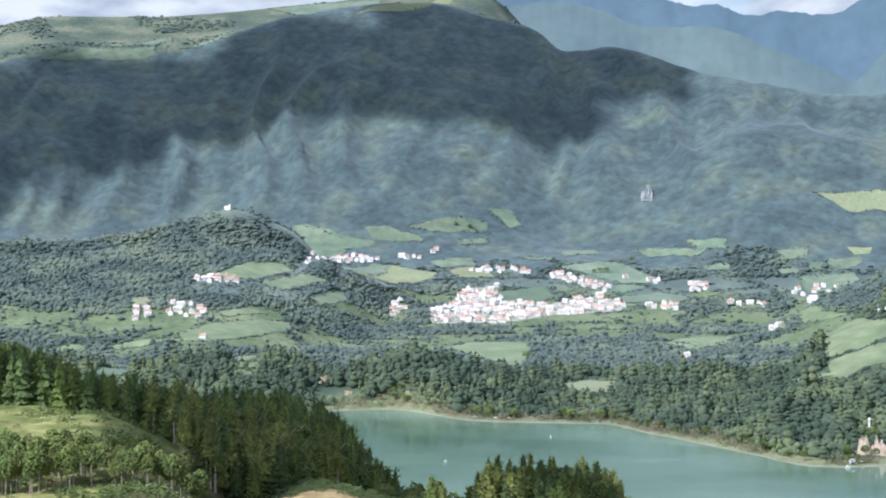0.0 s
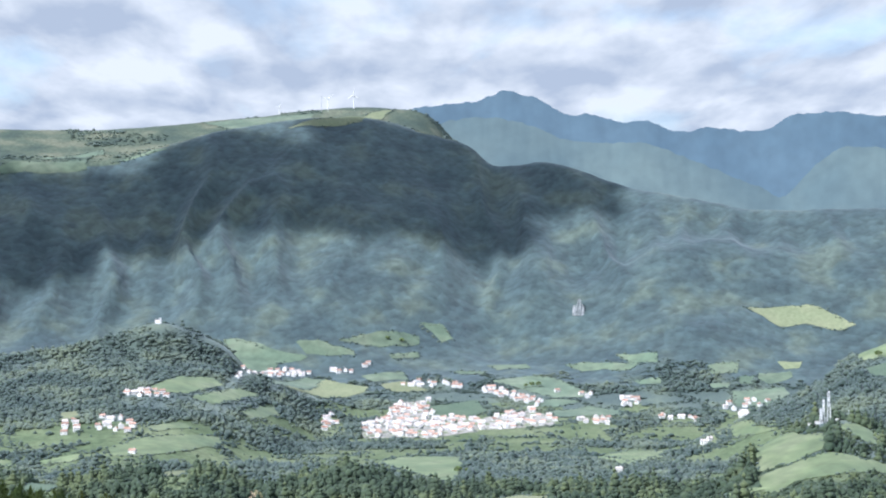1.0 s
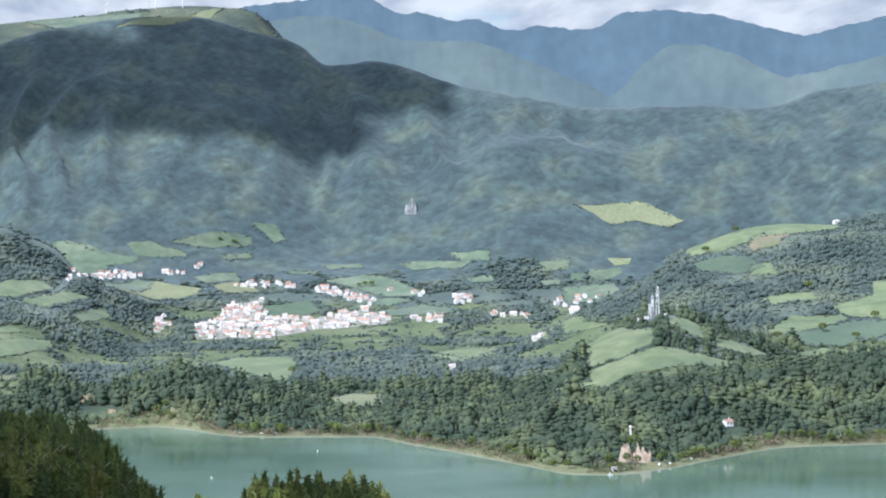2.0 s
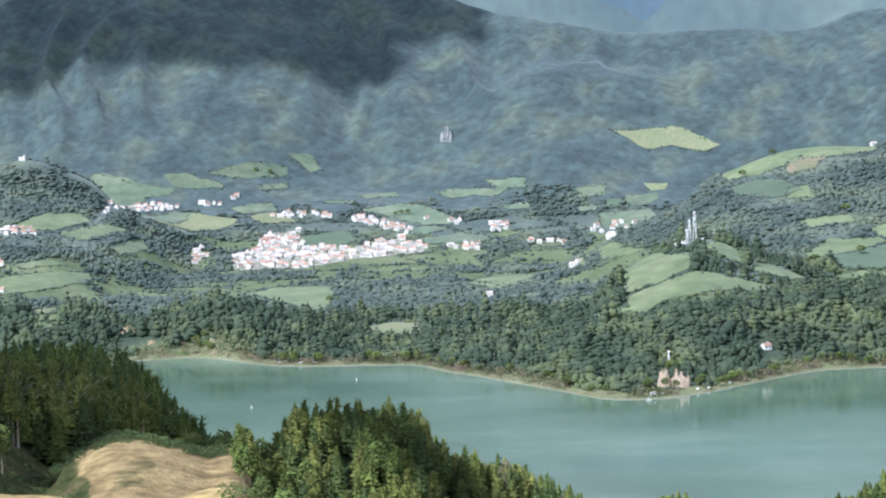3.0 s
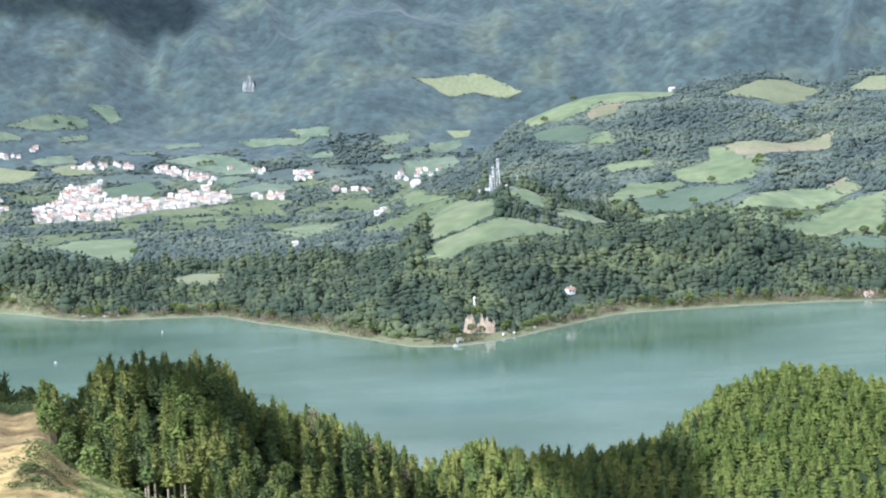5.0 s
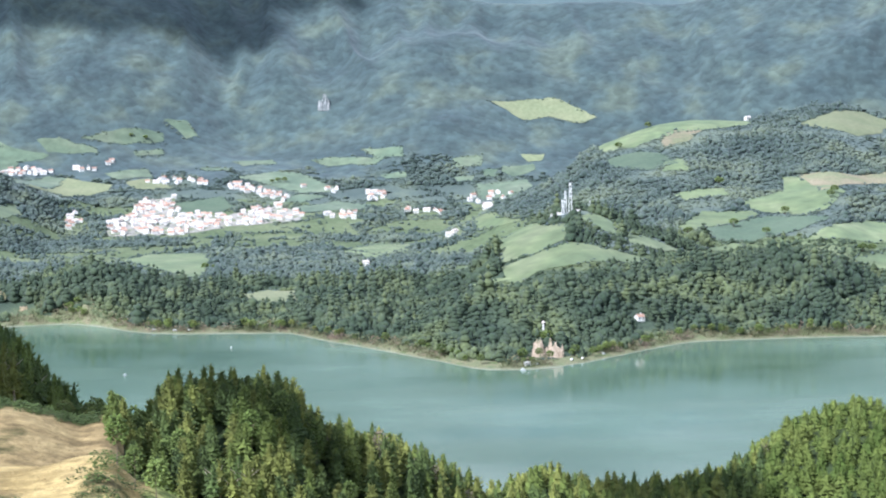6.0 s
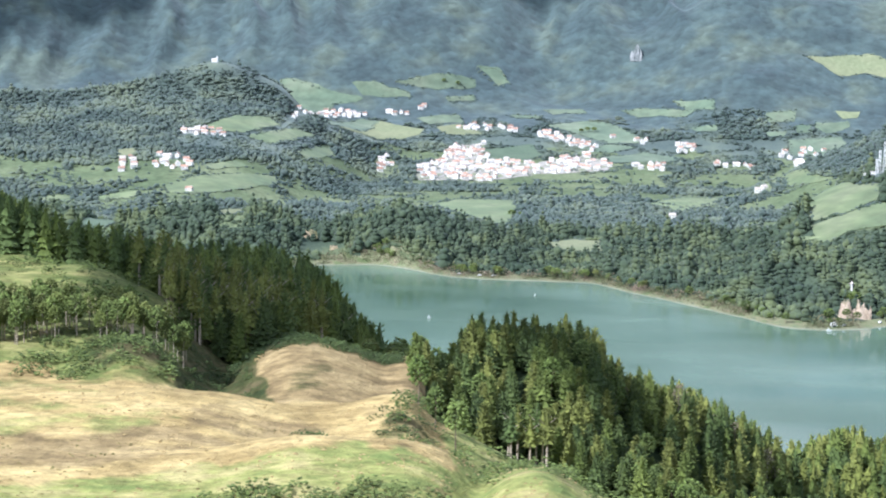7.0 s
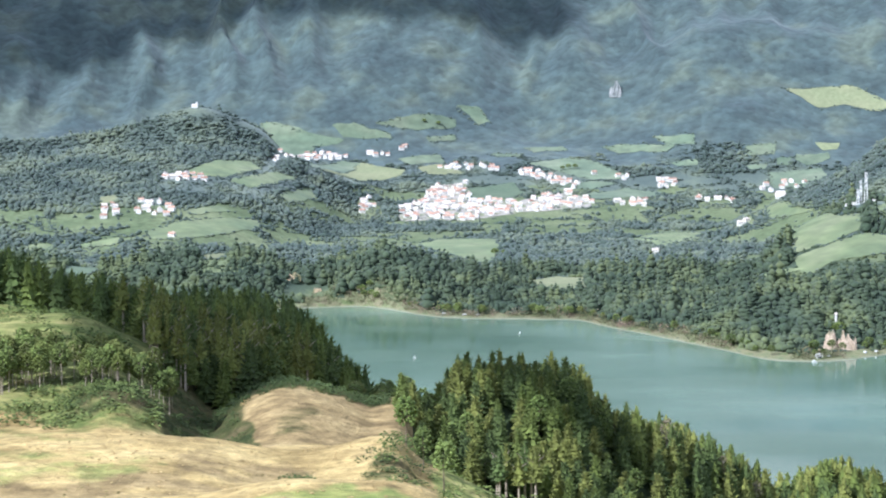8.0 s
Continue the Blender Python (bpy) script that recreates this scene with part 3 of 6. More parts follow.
def mesh_from(name, verts, faces, mats, smooth=False, face_mats=None):
    """A mesh from arrays of vertices and of equal-sided faces."""
    me = bpy.data.meshes.new(name)
    verts, faces = np.asarray(verts, np.float32), np.asarray(faces, np.int32)
    n = faces.shape[1]
    me.vertices.add(len(verts))
    me.vertices.foreach_set("co", verts.ravel())
    me.loops.add(faces.size)
    me.loops.foreach_set("vertex_index", faces.ravel())
    me.polygons.add(len(faces))
    me.polygons.foreach_set("loop_start", np.arange(0, faces.size, n, dtype=np.int32))
    for m in mats:
        me.materials.append(m)
    if face_mats is not None:
        me.polygons.foreach_set("material_index", np.asarray(face_mats, np.int32))
    me.polygons.foreach_set("use_smooth", np.full(len(faces), smooth))
    me.update()
    me.validate()
    return me


def grid_faces(n, m):
    i, j = np.meshgrid(np.arange(n - 1), np.arange(m - 1), indexing="ij")
    a = (i * m + j).ravel()
    return np.stack([a, a + 1, a + m + 1, a + m], 1)[:, ::-1]


def inside(x, y, poly):
    """Which of the points lie in the polygon."""
    x, y = np.asarray(x), np.asarray(y)
    hit = np.zeros(x.shape, bool)
    for (x0, y0), (x1, y1) in zip(poly, poly[1:] + poly[:1]):
        cross = (y0 > y) != (y1 > y)
        hit ^= cross & (x < (x1 - x0) * (y - y0) / ((y1 - y0) or 1e-9) + x0)
    return hit


# ---- ground and lake ----
gx, gy = GRID_R * np.sin(np.radians(GRID_A)), GRID_R * np.cos(np.radians(GRID_A))
MEADOW = [(-16, 330), (-16, 512), (-12, 506), (-10.4, 503), (-9.8, 489), (-9.0, 484), (-7.6, 488), (-7.0, 502), (-6.9, 530), (-4.5, 543), (-1.0, 545), (0.2, 540), (-0.7, 520), (0.3, 482), (1.2, 455), (2, 425), (7, 420), (9.5, 400), (9, 335)]
ga, gr = (GRID_A[:-1, :-1] + GRID_A[1:, 1:]).ravel() / 2, (GRID_R[:-1, :-1] + GRID_R[1:, 1:]).ravel() / 2
gz = GRID_Z[:-1, :-1].ravel()
kind = np.zeros(len(ga), int)
kind[(ga > -18) & (ga < 11) & (gr > 300) & (gr < 612 + 6 * np.clip(-8 - ga, 0, 3))] = 1
kind[(kind == 1) & (ga > 0) & (gr > 505)] = 0
blur = 60 * fractal(ga * 1.2, gr / 60, 97, 3)
kind[gr > 1400] = 2
kind[(gr > 2100) & (gr + blur < 3420)] = 3
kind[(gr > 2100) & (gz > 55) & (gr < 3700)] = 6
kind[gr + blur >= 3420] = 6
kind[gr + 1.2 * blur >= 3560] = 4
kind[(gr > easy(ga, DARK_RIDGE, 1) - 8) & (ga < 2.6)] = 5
kind[(np.abs(ga) > 45) | (gr < 300)] = 3
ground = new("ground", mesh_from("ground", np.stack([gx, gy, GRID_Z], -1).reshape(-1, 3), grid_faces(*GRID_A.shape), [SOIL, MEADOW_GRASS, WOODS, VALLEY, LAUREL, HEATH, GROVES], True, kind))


def growth(name, stray, areas):
    """How much of one kind of growth stands at each vertex of the meadow, with soft borders."""
    w = np.full(GRID_A.shape, stray)
    for amount, outline in areas:
        w = np.maximum(w, amount * inside(GRID_A + 0.5 * fractal(GRID_A * 2, GRID_R / 14, 95, 3), GRID_R + 7 * fractal(GRID_A * 1.7, GRID_R / 16, 96, 3), outline))
    for _ in range(3):
        w[1:-1] = (w[:-2] + w[1:-1] + w[2:]) / 3
        w[:, 1:-1] = (w[:, :-2] + w[:, 1:-1] + w[:, 2:]) / 3
    ground.data.attributes.new("grass_" + name, "FLOAT", "POINT").data.foreach_set("value", w.ravel().astype(np.float32))


growth("olive", 0.24, [(1.0, [(-18, 498), (-10.2, 498), (-9.0, 506), (-6.4, 506), (-6.4, 620), (-18, 640)]), (0.75, [(-10.6, 484), (-9.6, 480), (-7.6, 482), (-6.8, 492), (-7.0, 510), (-10.6, 510)]), (0.45, [(-14, 472), (-9.5, 470), (-7, 474), (-6.5, 486), (-14, 490)])])
growth("yellow", 0.16, [(0.72, [(-18, 300), (-18, 402), (-9, 408), (-5, 412), (-2.5, 417), (-0.5, 416), (1.6, 402), (1.6, 300)]), (0.8, [(0.6, 300), (1.0, 440), (0.6, 510), (11, 510), (11, 300)]), (0.42, [(-2.6, 424), (-1.6, 440), (0.2, 462), (1.0, 440), (0.4, 424)]), (0.5, [(-13.5, 436), (-8, 432), (-6.5, 446), (-9, 458), (-13.5, 456)]), (0.45, [(-14, 462), (-9.5, 460), (-7.5, 466), (-8.5, 474), (-14, 474)])])
growth("russet", 0.34, [(0.78, [(-6.4, 480), (-6.0, 508), (-5.0, 524), (-3.8, 533), (0.6, 533), (0.4, 490), (-1.6, 484), (-4.0, 480)]), (0.62, [(-7, 440), (-6.5, 455), (-3.5, 452), (-2.5, 440)]), (0.6, [(-14, 414), (-14, 436), (-8, 440), (-5, 432), (-8, 418)])])
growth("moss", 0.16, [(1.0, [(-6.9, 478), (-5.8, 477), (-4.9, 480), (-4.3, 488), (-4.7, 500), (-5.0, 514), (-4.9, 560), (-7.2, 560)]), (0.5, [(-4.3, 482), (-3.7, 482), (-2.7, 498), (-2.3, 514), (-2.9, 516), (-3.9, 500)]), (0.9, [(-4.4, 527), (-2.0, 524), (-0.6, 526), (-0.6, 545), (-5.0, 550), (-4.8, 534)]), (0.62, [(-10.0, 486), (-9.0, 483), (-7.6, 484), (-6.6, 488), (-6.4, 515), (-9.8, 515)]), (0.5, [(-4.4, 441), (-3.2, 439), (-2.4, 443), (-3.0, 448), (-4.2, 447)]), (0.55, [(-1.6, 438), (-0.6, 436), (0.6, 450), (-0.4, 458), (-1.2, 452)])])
tagged(ground, "green volcanic valley floor and slopes under forest", "ground", kind="structure")

la = np.arange(-44, 46.1, 1.0)
inner = np.stack([900 * np.sin(np.radians(la)), 900 * np.cos(np.radians(la)), la * 0], 1)
lo = easy(la, SHORE, 1) + 40
outer = np.stack([lo * np.sin(np.radians(la)), lo * np.cos(np.radians(la)), la * 0], 1)
lake = new("water", mesh_from("water", np.concatenate([inner, outer]), grid_faces(2, len(la))[:, ::-1], [WATER]))
tagged(lake, "calm turquoise-green crater lake with pale wind streaks", "lake", kind="structure")


# ---- fields, hamlets and lone houses, in metres right and ahead ----
FIELDS = []


def field(kind, outline):
    FIELDS.append((kind, outline))


field("pasture", [(-280, 3715), (-249, 3706), (-202, 3684), (-135, 3676), (-124, 3667), (-179, 3647), (-234, 3412)])
field("pasture", [(-146, 3702), (-105, 3707), (-38, 3690), (-38, 3675), (-125, 3673)])
field("pasture", [(-64, 3713), (8, 3744), (82, 3752), (82, 3731), (8, 3705), (-33, 3708)])
field("pasture", [(83, 3779), (125, 3787), (146, 3756), (124, 3742), (104, 3764)])
field("pasture", [(-342, 3044), (-306, 3144), (-258, 3197), (-238, 3165), (-278, 3029), (-333, 2997)])
field("hay", [(-155, 3344), (-92, 3596), (-11, 3549), (-21, 3510), (-115, 3397)])
field("pasture", [(205, 3579), (273, 3605), (323, 3595), (374, 3496), (361, 3461), (311, 3463), (239, 3553)])
field("crop", [(90, 3422), (174, 3455), (194, 3387), (168, 3332), (97, 3320)])
field("pasture", [(293, 3362), (364, 3404), (419, 3373), (409, 3326), (298, 3308)])
field("pasture", [(349, 3655), (420, 3630), (487, 3591), (455, 3583), (377, 3616)])
field("pasture", [(442, 3645), (510, 3609), (506, 3576), (467, 3597)])
field("pasture", [(595, 3557), (649, 3566), (643, 3536), (601, 3531)])
field("hay", [(723, 3573), (764, 3573), (753, 3545), (728, 3547)])
field("pasture", [(680, 3538), (736, 3539), (737, 3515), (696, 3492), (676, 3521)])
field("pasture", [(619, 3455), (714, 3480), (715, 3433), (659, 3356), (613, 3371)])
field("hay", [(690, 3723), (786, 3728), (836, 3708), (884, 3657), (856, 3651), (796, 3674), (747, 3669), (725, 3692)])
field("pasture", [(305, 2770), (368, 2893), (422, 2861), (400, 2767), (329, 2647)])
field("pasture", [(3, 2679), (38, 2772), (116, 2764), (118, 2631), (92, 2350), (75, 2432), (35, 2550)])
field("hay", [(130, 2204), (164, 2247), (197, 2217), (189, 2125), (164, 2079), (136, 2105)])
field("hay", [(-270, 2499), (-236, 2542), (-199, 2139), (-224, 2133)])
field("pasture", [(518, 2674), (453, 2155), (479, 2125), (468, 2063), (433, 2039), (393, 2051), (402, 2113)])
field("pasture", [(390, 2036), (428, 2036), (466, 2042), (500, 2022), (535, 2031), (550, 2033), (519, 1995), (457, 1960), (417, 1969), (392, 1950), (387, 1994)])
field("pasture", [(500, 2151), (521, 2170), (539, 2138), (529, 2088), (509, 2096)])
field("pasture", [(540, 2107), (567, 2125), (599, 2125), (638, 2151), (583, 2092), (536, 2071)])
field("pasture", [(827, 3556), (890, 3590), (970, 3604), (1061, 3578), (1153, 3524), (927, 2860), (857, 2831), (828, 2824), (803, 2825), (729, 2789), (693, 2835)])
field("tilled", [(781, 2825), (808, 2842), (837, 2825), (803, 2769), (767, 2760)])
field("crop", [(688, 2781), (733, 2760), (760, 2709), (748, 2638), (707, 2637), (682, 2727)])
field("pasture", [(734, 2661), (775, 2690), (758, 2607), (725, 2613)])
field("hay", [(983, 2806), (1063, 2892), (1141, 2952), (1156, 2853), (1097, 2773), (1040, 2715), (1006, 2762)])
field("hay", [(1182, 2806), (1240, 2876), (1270, 2866), (1221, 2757), (1179, 2778)])
field("pasture", [(867, 2538), (887, 2528), (888, 2486), (912, 2426), (862, 2355), (823, 2331), (780, 2396), (781, 2446), (844, 2473)])
field("tilled", [(889, 2534), (966, 2528), (1061, 2581), (1028, 2503), (969, 2494), (884, 2434)])
field("pasture", [(700, 2477), (780, 2513), (777, 2479), (706, 2444)])
field("pasture", [(659, 2311), (716, 2404), (779, 2393), (783, 2373), (667, 2290)])
field("crop", [(693, 2307), (783, 2364), (848, 2300), (794, 2249), (726, 2234), (685, 2237)])
field("pasture", [(785, 2205), (899, 2319), (976, 2326), (968, 2272), (930, 2252), (841, 2206)])
field("pasture", [(809, 2135), (880, 2201), (935, 2230), (991, 2245), (908, 2062), (874, 2119), (831, 2130)])
field("crop", [(864, 2097), (905, 2054), (889, 2018), (857, 2048)])
field("pasture", [(319, 2814), (371, 2898), (422, 2879), (407, 2803), (344, 2696)])
field("pasture", [(350, 2037), (382, 2001), (395, 1977), (369, 1997)])
field("pasture", [(534, 3159), (538, 2793), (554, 2710), (505, 2799)])
field("pasture", [(636, 2164), (704, 2232), (712, 2213), (678, 2193)])
field("pasture", [(-351, 2644), (-314, 2709), (-265, 2750), (-210, 2800), (-216, 2727), (-269, 2638), (-308, 2592), (-338, 2597)])
field("pasture", [(-514, 2599), (-492, 2634), (-466, 2614), (-474, 2576)])
field("pasture", [(-439, 2606), (-385, 2618), (-380, 2582), (-416, 2580)])
field("hay", [(-268, 2494), (-234, 2551), (-200, 2151), (-223, 2136)])
field("crop", [(-368, 2098), (-380, 2464), (-329, 2114), (-348, 2083)])
field("pasture", [(-27, 3609), (49, 3636), (59, 3597), (-1, 3585)])
field("pasture", [(142, 3648), (203, 3645), (194, 3625), (153, 3627)])
field("hay", [(9, 3567), (49, 3588), (97, 3521), (33, 3513)])
field("pasture", [(459, 3534), (510, 3530), (501, 3507), (467, 3515)])
field("pasture", [(-186, 3526), (-122, 3604), (-92, 3590), (-150, 3372), (-170, 3332)])
field("pasture", [(250, 3423), (311, 3457), (358, 3437), (306, 3397)])
field("crop", [(641, 3524), (672, 3527), (667, 3498), (642, 3494)])
field("pasture", [(585, 3494), (626, 3499), (622, 3476), (586, 3470)])
field("pasture", [(206, 3684), (279, 3685), (287, 3655), (224, 3647)])
field("pasture", [(29, 3690), (81, 3710), (81, 3695), (34, 3678)])
field("pasture", [(-273, 3006), (-217, 3179), (-182, 3208), (-237, 2991)])
field("pasture", [(-205, 3008), (-163, 3185), (-149, 3125), (-182, 2991)])
field("hay", [(-452, 2878), (-424, 2879), (-413, 2838), (-440, 2831)])
field("pasture", [(-318, 2775), (-272, 2825), (-254, 2803), (-302, 2752)])
field("pasture", [(-834, 4153), (-758, 4195), (-609, 4237), (-605, 4205), (-651, 4192), (-777, 4164)])
field("pasture", [(-560, 4226), (-466, 4250), (-441, 4243), (-488, 4232)])
field("pasture", [(-728, 4228), (-583, 4314), (-579, 4281), (-692, 4225)])
field("hay", [(-188, 4262), (-104, 4313), (-6, 4494), (45, 4548), (-31, 4299), (-128, 4267)])
field("pasture", [(-391, 4516), (-264, 4531), (-134, 4507), (-227, 4311), (-335, 4451)])
HAMLETS = []


def hamlet(houses, spacing, outline):
    HAMLETS.append((houses, spacing, outline))


hamlet(150, 7.0, [(-23, 3111), (-19, 3231), (17, 3297), (32, 3438), (96, 3458), (98, 3350), (165, 3290), (266, 3380), (301, 3292), (287, 3239), (179, 3190), (78, 3116)])
hamlet(14, 9, [(38, 3561), (69, 3590), (169, 3566), (168, 3542), (78, 3545)])
hamlet(22, 8, [(177, 3530), (218, 3539), (254, 3486), (290, 3447), (282, 3408), (223, 3470)])
hamlet(8, 9, [(419, 3449), (458, 3447), (457, 3404), (418, 3400)])
hamlet(10, 9, [(334, 3289), (393, 3319), (383, 3229), (338, 3240)])
hamlet(7, 9, [(472, 3302), (531, 3281), (525, 3246), (470, 3251)])
hamlet(3, 9, [(358, 3480), (385, 3486), (382, 3459), (355, 3453)])
hamlet(14, 8, [(-203, 3621), (-138, 3630), (-103, 3620), (-122, 3607), (-196, 3589)])
hamlet(4, 8, [(-83, 3629), (-42, 3630), (-42, 3618), (-82, 3620)])
hamlet(9, 9, [(-443, 2797), (-419, 2822), (-404, 2745), (-430, 2738)])
hamlet(12, 9, [(-394, 2844), (-355, 2849), (-327, 2780), (-333, 2740), (-378, 2752)])
hamlet(12, 8, [(-379, 3006), (-312, 3014), (-306, 2963), (-369, 2965)])
hamlet(7, 8, [(-238, 3165), (-238, 3228), (-206, 3612), (-199, 3579), (-226, 3181)])
hamlet(9, 8, [(597, 3392), (709, 3453), (706, 3417), (588, 3281)])
hamlet(6, 8, [(-82, 3242), (-70, 3293), (-46, 3228), (-88, 3143)])
field("tilled", [(945, 2331), (977, 2337), (973, 2282), (948, 2268)])
LONE_HOUSES = [(-78, 3254), (-12, 3651), (473, 2856), (481, 2861), (614, 3294), (592, 3362), (615, 3315), (623, 3293), (-78, 3230), (-314, 2612), (-18, 3645), (311, 2540), (621, 3296), (604, 3284), (1141, 3537), (748, 1739), (465, 1755), (320, 3501)]
FIELD_TREES = [(730, 2315), (749, 2249), (808, 2355), (880, 2393), (892, 2411), (895, 2220), (713, 2812), (838, 2172), (852, 2179), (278, 3538), (290, 3537), (267, 3533), (104, 2494), (114, 2481), (651, 2238), (905, 2066), (889, 2077), (24, 3726), (50, 3726), (780, 2897), (775, 2521)]


# ---- helpers for things ----
def part(name, data, parent, label=""):
    """A mesh of its own under a thing or a part."""
    ob = new(name, data)
    ob.parent = parent
    return tagged(ob, label)


def bm_mesh(name, bm, mat):
    me = bpy.data.meshes.new(name)
    bm.normal_update()
    bm.to_mesh(me)
    bm.free()
    me.materials.append(mat)
    return me


def add_box(bm, size, at, turn=None):
    """A box with its middle at a place; returns its vertices."""
    made = bmesh.ops.create_cube(bm, size=1.0)["verts"]
    m = Matrix.Translation(at) @ (turn or Matrix.Identity(4)) @ Matrix.Diagonal((*size, 1))
    bmesh.ops.transform(bm, matrix=m, verts=made)
    return made


def add_rod(bm, a, b, ra, rb, sides=6):
    a, b = Vector(a), Vector(b)
    turn = (b - a).to_track_quat("Z", "Y").to_matrix().to_4x4()
    made = bmesh.ops.create_cone(bm, cap_ends=True, segments=sides, radius1=ra, radius2=rb, depth=(b - a).length)["verts"]
    bmesh.ops.transform(bm, matrix=Matrix.Translation((a + b) / 2) @ turn, verts=made)
    return made


ICO = [(0, 0, -1)] + [(0.894 * math.cos(k * 1.2566), 0.894 * math.sin(k * 1.2566), -0.447) for k in range(5)] + \
      [(0.894 * math.cos(k * 1.2566 + 0.6283), 0.894 * math.sin(k * 1.2566 + 0.6283), 0.447) for k in range(5)] + [(0, 0, 1)]
ICO_V = np.array(ICO)
ICO_F = np.array([(0, 1 + (k + 1) % 5, 1 + k) for k in range(5)] + [(1 + k, 1 + (k + 1) % 5, 6 + k) for k in range(5)] +
                 [(1 + (k + 1) % 5, 6 + (k + 1) % 5, 6 + k) for k in range(5)] + [(6 + k, 6 + (k + 1) % 5, 11) for k in range(5)])
OCT_V = np.array([(0, 0, 0), (0.45, 0.5, 0), (0.5, 0, 0.32), (0.45, -0.5, 0), (0.5, 0, -0.3), (1, 0, 0)], float)
OCT_F = np.array([(0, 2, 1), (0, 3, 2), (0, 4, 3), (0, 1, 4), (5, 1, 2), (5, 2, 3), (5, 3, 4), (5, 4, 1)])


GEM_V = np.array([(1.2, 0, 0), (0, 1.2, 0), (-1.2, 0, 0), (0, -1.2, 0), (0, 0, 1.1), (0, 0, -0.8)])
GEM_F = np.array([(0, 1, 4), (1, 2, 4), (2, 3, 4), (3, 0, 4), (1, 0, 5), (2, 1, 5), (3, 2, 5), (0, 3, 5)])


def stack(pieces):
    """Joins (vertices, faces) pairs."""
    vs, fs, base = [], [], 0
    for v, f in pieces:
        vs.append(v)
        fs.append(f + base)
        base += len(v)
    return np.concatenate(vs), np.concatenate(fs)


def bushy(rng, lobes, squat=0.85, body=(ICO_V, ICO_F)):
    """A crown of rough lobes of one metre radius, standing on the ground."""
    pieces = []
    for k in range(lobes):
        r = rng.uniform(0.34, 0.68) if lobes > 1 else rng.uniform(0.66, 0.8)
        a, d = rng.uniform(0, 6.28), (rng.uniform(0.25, 0.72) if lobes > 1 else 0)
        v = body[0] * rng.uniform(0.8, 1.22, (len(body[0]), 1)) * r
        v = v * (1, 1, squat) + (d * math.cos(a), d * math.sin(a), rng.uniform(0.15, 0.8) if k else (0.75 if lobes > 1 else 0.5))
        pieces.append((v, body[1]))
    return stack(pieces)


def spire(rng, tiers=4):
    """A rough pointed conifer, one metre in radius and about three high."""
    pieces = []
    for k in range(tiers):
        v = GEM_V * rng.uniform(0.75, 1.3, (6, 1)) * (1, 1, 0.75)
        pieces.append((v * (1.0 - k / (tiers + 0.3)) * 0.95 + (0, 0, 0.5 + k * 2.2 / tiers), GEM_F))
    return stack(pieces)


def cedar_crown(rng, tall, wide, low, tiers, points, sprays, taper=0.8):
    """A cedar's crown in metres: ragged skirts of foliage one over another, and leafy sprays that break their edges."""
    pieces = []
    gap = (tall - low) / tiers
    for k in range(tiers):
        u = k / (tiers - 1)
        z = low + (tall - low) * 0.92 * u
        reach = (wide * (1 - u) ** taper * (0.85 if k == 0 else 1.0) + 0.2) * rng.uniform(0.88, 1.1)
        n = max(5, int(points * (1 - 0.6 * u)))
        a = (np.arange(n) + rng.uniform(-0.35, 0.35, n)) * 6.2832 / n + rng.uniform(0, 6.28)
        out = reach * np.where(np.arange(n) % 2, 1.0, 0.66) * rng.uniform(0.78, 1.18, n)
        ring = np.stack([out * np.cos(a), out * np.sin(a), z + rng.uniform(-0.55, 0.2, n) * gap], 1)
        top = np.array([[rng.uniform(-0.15, 0.15), rng.uniform(-0.15, 0.15), z + gap * (rng.uniform(1.5, 1.9) if u < 0.9 else 0.9)]])
        i = np.arange(n)
        pieces.append((np.concatenate([top, ring]), np.stack([i * 0, 1 + i, 1 + (i + 1) % n], 1)))
    for k in range(sprays):
        u = ((k + rng.uniform(0, 1)) / sprays) ** 1.1
        reach = wide * (1 - u) ** taper + 0.1
        a, lift, girth = k * 2.39996 + rng.uniform(-0.5, 0.5), rng.uniform(0.0, 0.6) + 0.5 * u, rng.uniform(0.55, 0.95) * (0.6 + 0.14 * wide) * (1 - 0.35 * u)
        v = OCT_V * (girth * 2.1, girth * 1.25, girth * 1.2) * rng.uniform(0.85, 1.15, (6, 1))
        c, q = math.cos(lift), math.sin(lift)
        v = np.stack([v[:, 0] * c - v[:, 2] * q + reach * rng.uniform(0.45, 0.72), v[:, 1], v[:, 0] * q + v[:, 2] * c], 1)
        c, q = math.cos(a), math.sin(a)
        pieces.append((np.stack([v[:, 0] * c - v[:, 1] * q, v[:, 0] * q + v[:, 1] * c, v[:, 2] + low + (tall - low) * 0.93 * u], 1), OCT_F))
    return stack(pieces)


